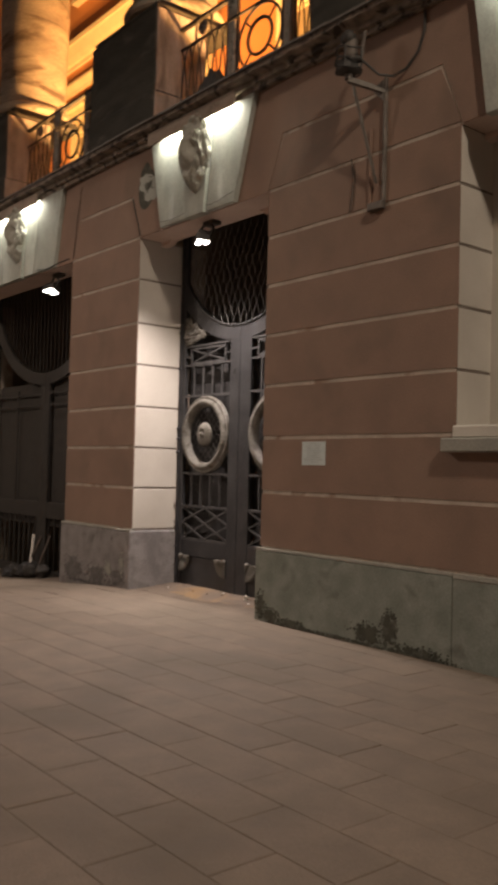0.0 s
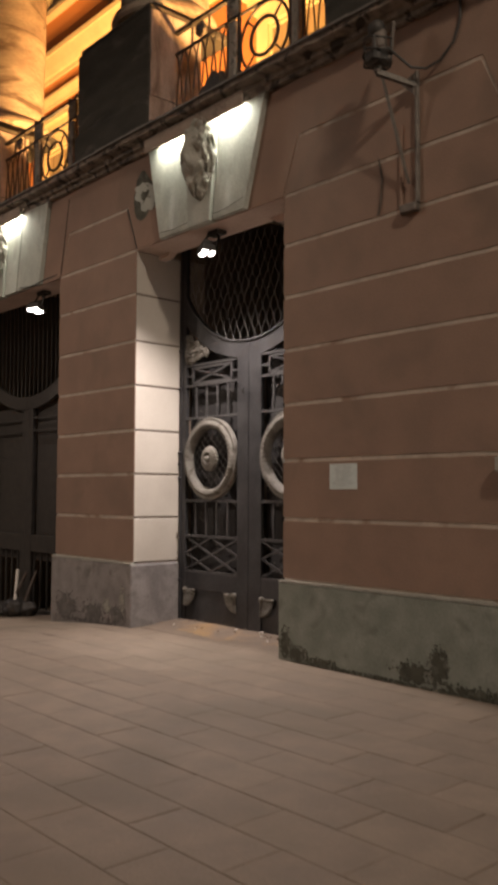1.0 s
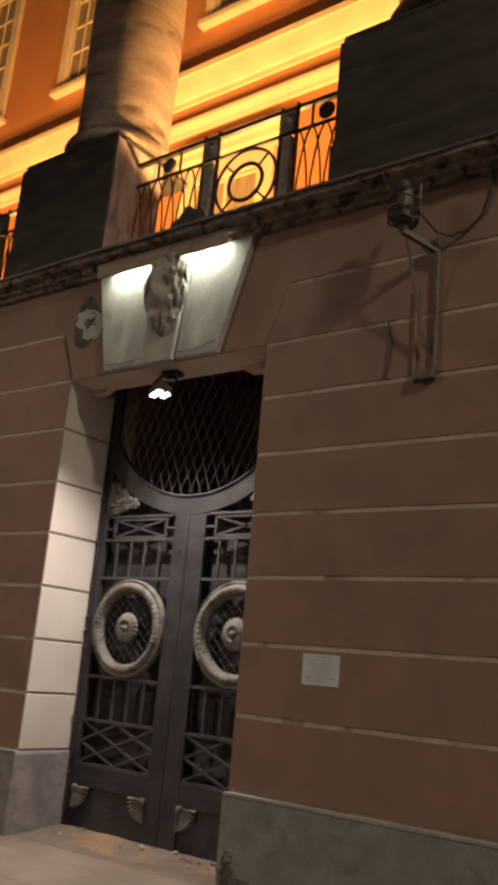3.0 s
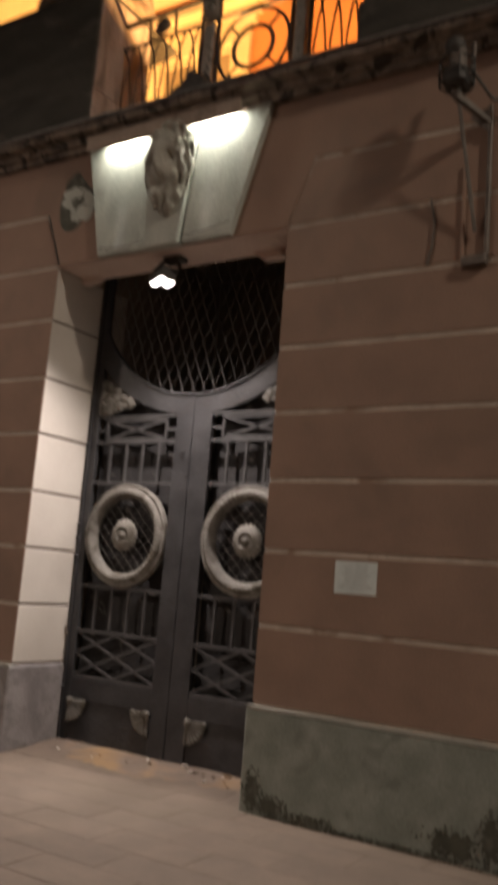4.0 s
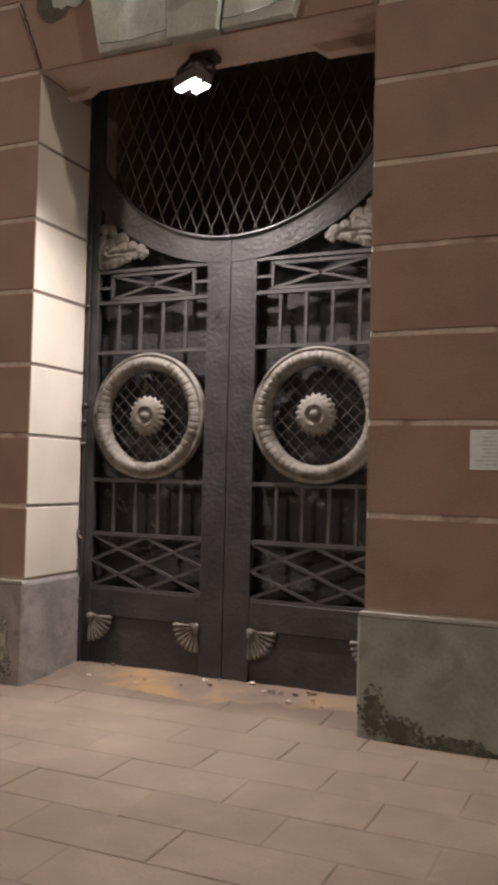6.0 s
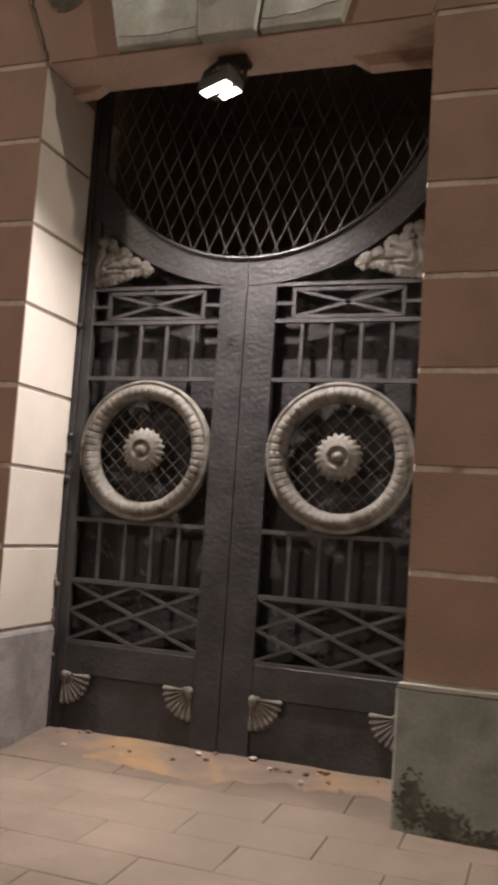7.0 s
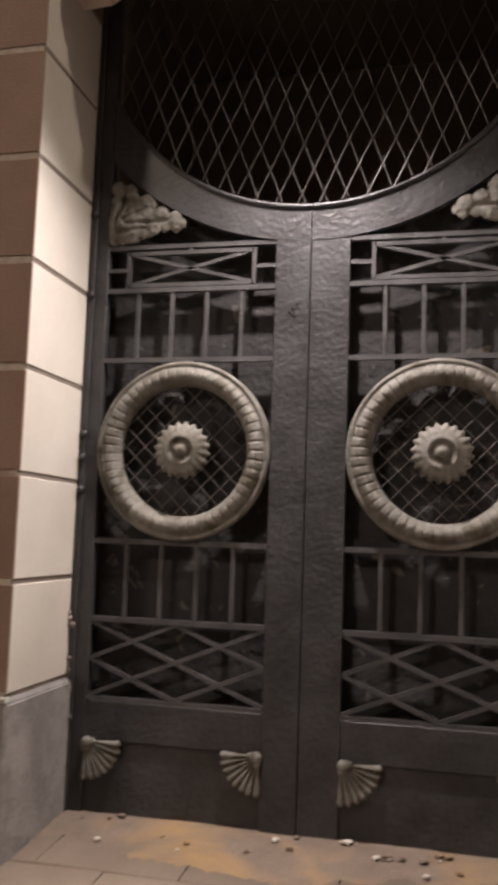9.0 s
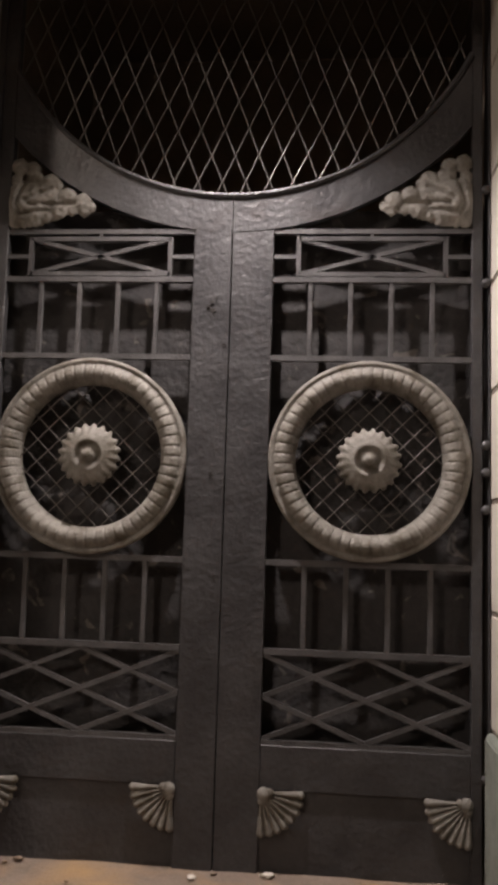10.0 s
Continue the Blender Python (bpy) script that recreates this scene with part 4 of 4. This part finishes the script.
band(12.33, ((-0.02, 0.0), (0.06, 0.0), (0.07, 0.10), (0.13, 0.11), (0.20, 0.22), (0.31, 0.46), (0.34, 0.47), (0.34, 0.60), (-0.02, 0.64)), "trim_upper", "cream stepped moulding on the upper wall")
band(11.62, ((-0.02, 0.0), (0.08, 0.0), (0.09, 0.06), (0.17, 0.20), (0.17, 0.27), (-0.02, 0.29)), "trim_lower", "cream moulding below the upper moulding")
LOWER = (-24.6, -20.35, -16.15, -11.75, -7.4)
for wx in LOWER:
    w = thing("window_3", (wx, WY, 5.42), "tall window in a cream surround under a stepped hood", "window", "windows behind the railing", "structure")
    bm = B()
    for d, h0, h1, hw in ((0.10, 10.70, 10.86, 1.18), (0.20, 10.86, 11.02, 1.26), (0.30, 11.02, 11.16, 1.36), (0.24, 11.16, 11.26, 1.30)):
        box(bm, wx - hw, wx + hw, WY - d, WY, h0, h1, 0.01)
    part("hood", bm, TRIM, w)
    bm = B()
    for x0, x1, z0, z1 in ((-1.10, -0.78, 5.42, 10.70), (0.78, 1.10, 5.42, 10.70), (-0.78, 0.78, 10.40, 10.70)):
        box(bm, wx + x0, wx + x1, WY - 0.10, WY, z0, z1, 0.01)
    part("surround", bm, TRIM, w)
    bm = B()
    for x in (-0.74, 0.0, 0.74):
        box(bm, wx + x - 0.04, wx + x + 0.04, WY - 0.05, WY - 0.002, 5.42, 10.40)
    for j in range(5):
        box(bm, wx - 0.78, wx + 0.78, WY - 0.045, WY - 0.0025, 5.5 + j * 1.2, 5.55 + j * 1.2)
    part("glazing_bars", bm, TRIM, w)
    part("pane", box(B(), wx - 0.78, wx + 0.78, WY - 0.02, WY - 0.003, 5.42, 10.40), CURTAIN, w)
for wx in (-24.6, -20.30, -16.15, -11.65, -7.4):
    w = thing("window_2", (wx, WY, 14.2), "small-paned white framed window in a cream surround", "window", "windows of the upper storey", "structure")
    bm = B()
    h, hw = 4.2, 1.1
    for x0, x1, z0, z1 in ((-hw, -hw + 0.26, 0, h), (hw - 0.26, hw, 0, h), (-hw + 0.26, hw - 0.26, h - 0.26, h), (-hw + 0.26, hw - 0.26, 0, 0.22)):
        box(bm, wx + x0, wx + x1, WY - 0.10, WY, 14.2 + z0, 14.2 + z1, 0.02)
    part("surround", bm, TRIM, w)
    part("window_sill", box(B(), wx - hw - 0.06, wx + hw + 0.06, WY - 0.2, WY, 14.08, 14.2), TRIM, w)
    bm = B()
    for x in (-0.80, -0.42, 0.0, 0.42, 0.80):
        box(bm, wx + x - (0.05 if x in (0.0, -0.8, 0.8) else 0.02), wx + x + (0.05 if x in (0.0, -0.8, 0.8) else 0.02), WY - 0.05, WY - 0.002, 14.42, 18.14)
    for j in range(6):
        box(bm, wx - 0.8, wx + 0.8, WY - 0.045, WY - 0.0025, 14.42 + j * 0.72, 14.47 + j * 0.72)
    part("glazing_bars", bm, TRIM, w)
    part("pane", box(B(), wx - 0.82, wx + 0.82, WY - 0.02, WY - 0.003, 14.42, 18.14), CURTAIN, w)

# ---- lamp bracket on the pier ----
br = thing("wall_bracket", (-4.865, FY, 3.58), "rusty steel wall bracket carrying an old flood lamp and cables", "bracket")
part("base_plate", box(B(), -4.945, -4.785, FY - 0.06, FY, 3.605, 3.668, 0.006), STEEL, br)
part("wall_rail", box(B(), -4.808, -4.782, FY - 0.035, FY, 3.668, 4.70, 0.004), STEEL, br)
part("wall_rail", box(B(), -4.965, -4.945, FY - 0.025, FY, 3.60, 4.32, 0.004), BROWN, br)
part("arm", tube(B(), [(-4.80, FY - 0.01, 4.585), (-4.93, 4.97, 4.63)], 0.028, 4), STEEL, br)
part("gusset", prism(B(), [(-4.93, 4.63), (-4.80, 4.67), (-4.80, 4.50)], FY - 0.05, FY - 0.037), STEEL, br, "pale triangular gusset plate")
part("strut", tube(B(), [(-4.925, 5.02, 4.63), (-4.87, FY - 0.03, 3.83)], 0.013, 6), STEEL, br, "rusty diagonal strut")
LX = -4.93
lampthing = thing("flood_lamp", (LX, 4.98, 4.645), "old unlit flood lamp with a wire guard", "lamp")
part("housing", box(B(), LX - 0.075, LX + 0.075, 4.90, 5.06, 4.68, 4.80, 0.02), IRON, lampthing)
part("neck", tube(B(), [(LX, 4.98, 4.635), (LX, 4.98, 4.70)], 0.032, 10), STEEL, lampthing)
part("bulb_tube", tube(B(), [(LX, 5.00, 4.80), (LX - 0.01, 5.01, 4.96)], 0.058, 14), STEEL, lampthing)
part("conduit", tube(B(), [(LX + 0.075, 5.02, 4.72), (LX + 0.078, 5.05, 4.86), (LX + 0.07, 5.09, 5.04)], 0.016, 8), STEEL, lampthing)
bm = B()
bmesh.ops.create_icosphere(bm, subdivisions=3, radius=0.068, matrix=Matrix.Translation((LX - 0.02, 4.99, 4.985)))
part("cap", bm, IRON, lampthing, smooth=True)
for z, r in ((4.705, 0.105), (4.775, 0.112), (4.865, 0.108)):
    pts = [(LX + r * math.cos(a), 4.98 + r * math.sin(a), z + 0.012 * math.sin(3 * a)) for a in [2 * math.pi * i / 16 for i in range(17)]]
    part("guard_wire", tube(B(), pts, 0.008, 5), IRON, lampthing)
for a in (0.4, 2.0, 3.5, 5.2):
    part("guard_wire", tube(B(), [(LX + 0.108 * math.cos(a), 4.98 + 0.108 * math.sin(a), z) for z in (4.70, 4.78, 4.87)], 0.007, 5), IRON, lampthing)
pts = [(-4.84, 4.98, 4.80), (-4.80, 5.05, 4.74), (-4.75, 5.15, 4.665), (-4.68, 5.24, 4.66), (-4.58, 5.28, 4.70), (-4.46, 5.285, 4.80), (-4.40, 5.285, 4.95), (-4.40, 5.285, 5.12)]
tagged(part("cable", tube(B(), pts, 0.011, 6), IRON), "black cable looping from the lamp to the cornice", "cable")
tagged(part("cable", tube(B(), [(-5.18, FY - 0.012, 4.12), (-5.15, FY - 0.012, 3.95), (-5.16, FY - 0.012, 3.78), (-5.19, FY - 0.012, 3.66)], 0.008, 5), STEEL), "stub of old cable on the wall", "cable")

# ---- notice ----
no = thing("notice", (-5.575, FY, 1.485), "white printed paper notice stuck on the wall", "notice")
part("sheet", box(B(), -5.725, -5.428, FY - 0.005, FY - 0.0005, 1.484, 1.694), PAPER, no)
rng = random.Random(4)
for i in range(9):
    z = 1.676 - i * 0.0205
    h = 0.16 * (0.55 if i in (0, 8) else rng.uniform(0.6, 0.95))
    part("text_line", box(B(), -5.5765 - h * 0.8, -5.5765 + h * 0.8, FY - 0.0062, FY - 0.005, z - 0.0035, z + 0.0035), INK, no)
# patches: blots of uneven outline lying a few millimetres proud
PY = FY - 0.0405


def specks(cx, cz, rx, rz, seed, y, count=110):
    """A cluster of small ragged flakes, dense in the middle and scattered at its edge."""
    r_ = random.Random(seed)
    bm = B()
    for k in range(count):
        a, d = r_.uniform(0, 2 * math.pi), r_.random() ** 0.6 * (1.0 + 0.5 * noise.noise(Vector((seed, k * 0.37, 0))))
        x, z = cx + rx * d * math.cos(a), cz + rz * d * math.sin(a)
        size = (0.008 + 0.55 * min(rx, rz) * max(0.0, 0.75 - d)) * r_.uniform(0.5, 1.2)
        z = max(z, level(x, 5.2) + 0.004)
        n = 9
        pts = []
        for i in range(n):
            b = 2 * math.pi * i / n
            q = size * r_.uniform(0.55, 1.25)
            pts.append((x + q * 1.15 * math.cos(b), z + q * math.sin(b)))
        prism(bm, pts, y - 0.00004 * k, y + 0.004)
    return bm


part("bare_patch", blot(-8.45, 4.685, 0.22, 0.205, 5, FY - 0.003, 0.55, 48), DAMP, facade, "sooty rim where plaster fell off")
part("bare_patch", blot(-8.485, 4.735, 0.145, 0.105, 7, FY - 0.006, 0.75, 44), STONE, facade, "patch of bare pale stone where plaster fell off")
part("bare_patch", blot(-8.365, 4.60, 0.135, 0.125, 11, FY - 0.008, 0.7, 44), STONE, facade, "patch of bare pale stone where plaster fell off")
part("bare_patch", specks(-8.43, 4.68, 0.12, 0.10, 9, FY - 0.010, 26), DAMP, facade, "dark pits in the bare stone")
for x, z, rx, rz, sd in ((-6.215, 0.17, 0.07, 0.15, 1), (-6.06, 0.09, 0.13, 0.08, 2), (-5.78, 0.06, 0.20, 0.04, 3), (-4.62, 0.20, 0.10, 0.17, 4), (-4.85, 0.12, 0.20, 0.10, 5), (-4.35, 0.06, 0.35, 0.05, 6),
                         (-5.25, 0.035, 0.40, 0.016, 12), (-5.75, 0.03, 0.35, 0.014, 13), (-4.5, 0.03, 0.6, 0.016, 14), (-9.4, 0.0, 0.7, 0.02, 15), (-8.85, 0.12, 0.22, 0.12, 7), (-9.30, 0.10, 0.34, 0.16, 8), (-9.9, 0.12, 0.30, 0.22, 9)):
    part("damp_patch", specks(x, z, rx, rz, sd, PY - 0.0006 * sd), DAMP if x > -8 else DAMP_GREY, facade, "dark damp patch in the chipped plinth render")
for x, z, rx, rz, sd in ((-9.02, 0.22, 0.09, 0.10, 22), (-8.72, 0.30, 0.05, 0.16, 23)):
    part("pale_patch", specks(x, z, rx, rz, sd, PY - 0.0005 * sd, 40), PLINTH_TOP, facade, "pale scraped patch in the plinth render")


def crack(pts, r, y, seed):
    out = []
    for (x0, z0), (x1, z1) in zip(pts, pts[1:]):
        for i in range(8):
            t = i / 8
            k = noise.noise(Vector((x0 + (x1 - x0) * t * 9, z0 * 5 + t * 7, seed)))
            out.append((x0 + (x1 - x0) * t + 0.012 * k, y, z0 + (z1 - z0) * t + 0.014 * k))
    out.append((pts[-1][0], y, pts[-1][1]))
    return tube(B(), out, r, 5)


part("crack", crack([(-8.775, 4.60), (-8.70, 4.42), (-8.59, 4.12)], 0.008, FY - 0.002, 1), BLACK, facade)
part("crack", crack([(-10.05, 5.04), (-10.12, 4.70), (-10.23, 4.14)], 0.006, FY - 0.002, 2), BLACK, facade)
part("crack", crack([(-10.25, 4.13), (-10.55, 4.12), (-10.9, 4.10), (-11.2, 4.13)], 0.009, FY - 0.058, 3), BLACK, facade)
part("crack", crack([(-8.09, 4.17), (-7.85, 4.15), (-7.6, 4.17)], 0.003, FY - 0.0545, 4), BLACK, facade)
part("crack", crack([(-7.22, 4.16), (-7.0, 4.17), (-6.78, 4.21)], 0.003, FY - 0.0545, 5), BLACK, facade)
# unlit lamp housing lying on the cornice before the railing
bx = thing("cornice_lamp", (-7.33, 5.36, 5.32), "dark lamp under a crumpled cover on the cornice ledge", "lamp")
bm = B()
bmesh.ops.create_icosphere(bm, subdivisions=4, radius=1.0)
for v in bm.verts:
    k = 1 + 0.16 * noise.noise(v.co * 2.3) + 0.10 * noise.noise(v.co * 6)
    up = max(-0.2, v.co.z)
    v.co = Vector((-7.34 + 0.25 * v.co.x * k * (1.08 - 0.35 * max(0.0, up)), 5.37 + 0.10 * v.co.y * k, 5.38 + 0.28 * up * k))
part("cover", bm, IRON, bx, "crumpled dark cover")
part("housing", box(B(), -7.58, -7.10, 5.30, 5.44, 5.315, 5.40, 0.015), IRON, bx)

# ---- sand on the threshold ----
bm = B()
nx, ny = 150, 16
vs = []
for i in range(nx + 1):
    row = []
    x = gaps[1][0] + 0.002 + (gaps[1][1] - gaps[1][0] - 0.004) * i / nx
    edge = 5.62 + 0.10 * noise.noise(Vector((x * 2.3, 0, 3))) + 0.07 * noise.noise(Vector((x * 8, 0, 1))) + 0.035 * noise.noise(Vector((x * 31, 0, 6))) - 0.22 * math.exp(-((x + 7.55) / 0.40) ** 2)
    for j in range(ny + 1):
        t = j / ny
        y = edge + (GY + 0.03 - edge) * t
        row.append(bm.verts.new((x, y, level(x, y) + 0.0022 + 0.010 * t ** 1.1 * (0.7 + 0.6 * noise.noise(Vector((x * 7, y * 7, 0)))))))
    vs.append(row)
for i in range(nx):
    for j in range(ny):
        bm.faces.new((vs[i][j], vs[i + 1][j], vs[i + 1][j + 1], vs[i][j + 1]))
setting("sand", bm, SAND, "drift of yellow sand on the threshold before the gate", "sand", True)
# crumbs of plaster on the threshold
crumb = random.Random(5)
for i in range(26):
    x, y = crumb.uniform(-8.5, -6.4), 5.9 - abs(crumb.gauss(0, 0.16))
    r = crumb.uniform(0.006, 0.02)
    bm = B()
    bmesh.ops.create_icosphere(bm, subdivisions=1, radius=r, matrix=Matrix.Translation((x, y, level(x, y) + 0.014 + r * 0.3)) @ Matrix.Diagonal((1.4, 1, 0.55, 1)))
    for v in bm.verts:
        v.co += 0.25 * r * Vector((crumb.uniform(-1, 1), crumb.uniform(-1, 1), crumb.uniform(-0.5, 0.5)))
    tagged(part("plaster_crumb", bm, (CREAM, SAND, SAND)[i % 3]), "small crumb of fallen plaster on the sand", "debris", "crumbs of plaster")

# ---- paving slabs, laid in running bond along the facade ----
pav = thing("pavement", (-5.6, 3.6, 0.0), "worn beige concrete paving slabs in running bond", "pavement", kind="structure")
PITCH, ROWH = 0.635, 0.3195
slab_rng = random.Random(11)


def slab(bm, x0, x1, y0, y1):
    g, t, c = 0.0017, slab_rng.uniform(-0.0012, 0.0012), 0.003
    tilt = slab_rng.uniform(-0.0012, 0.0012)
    z = lambda x, y: level(x, y) + t + tilt * (1 if x > (x0 + x1) / 2 else -1)
    x0, x1, y0, y1 = x0 + g, x1 - g, y0 + g, y1 - g
    lo_ = [bm.verts.new((x, y, z(x, y) - 0.02)) for x, y in ((x0, y0), (x1, y0), (x1, y1), (x0, y1))]
    mi = [bm.verts.new((x, y, z(x, y) - c)) for x, y in ((x0, y0), (x1, y0), (x1, y1), (x0, y1))]
    up = [bm.verts.new((x, y, z(x, y))) for x, y in ((x0 + c, y0 + c), (x1 - c, y0 + c), (x1 - c, y1 - c), (x0 + c, y1 - c))]
    bm.faces.new(up)
    for a, b in ((lo_, mi), (mi, up)):
        for i in range(4):
            bm.faces.new((a[i], a[(i + 1) % 4], b[(i + 1) % 4], b[i]))


rest = B()
for k in range(-34, 13):
    y0 = 1.845 + ROWH * k
    y1 = y0 + ROWH
    off = -5.595 + (0.0 if k % 2 == 0 else PITCH / 2)
    for i in range(-34, 30):
        x0 = off + PITCH * i
        x1 = x0 + PITCH
        top = min(y1, FY - 0.042) if not ((x1 > CX - HALF and x0 < CX + HALF) or (x1 > gaps[0][0] and x0 < gaps[0][1])) else min(y1, 5.95)
        if top - y0 < 0.05:
            continue
        if x0 > -9.6 and x1 < -1.0 and y0 > 1.1:
            bm = B()
            slab(bm, x0, x1, y0, top)
            part("paving_slab", bm, PAVER, pav)
        else:
            slab(rest, x0, x1, y0, top)
tagged(part("paving_slabs", rest, PAVER, pav), kind="stuff")
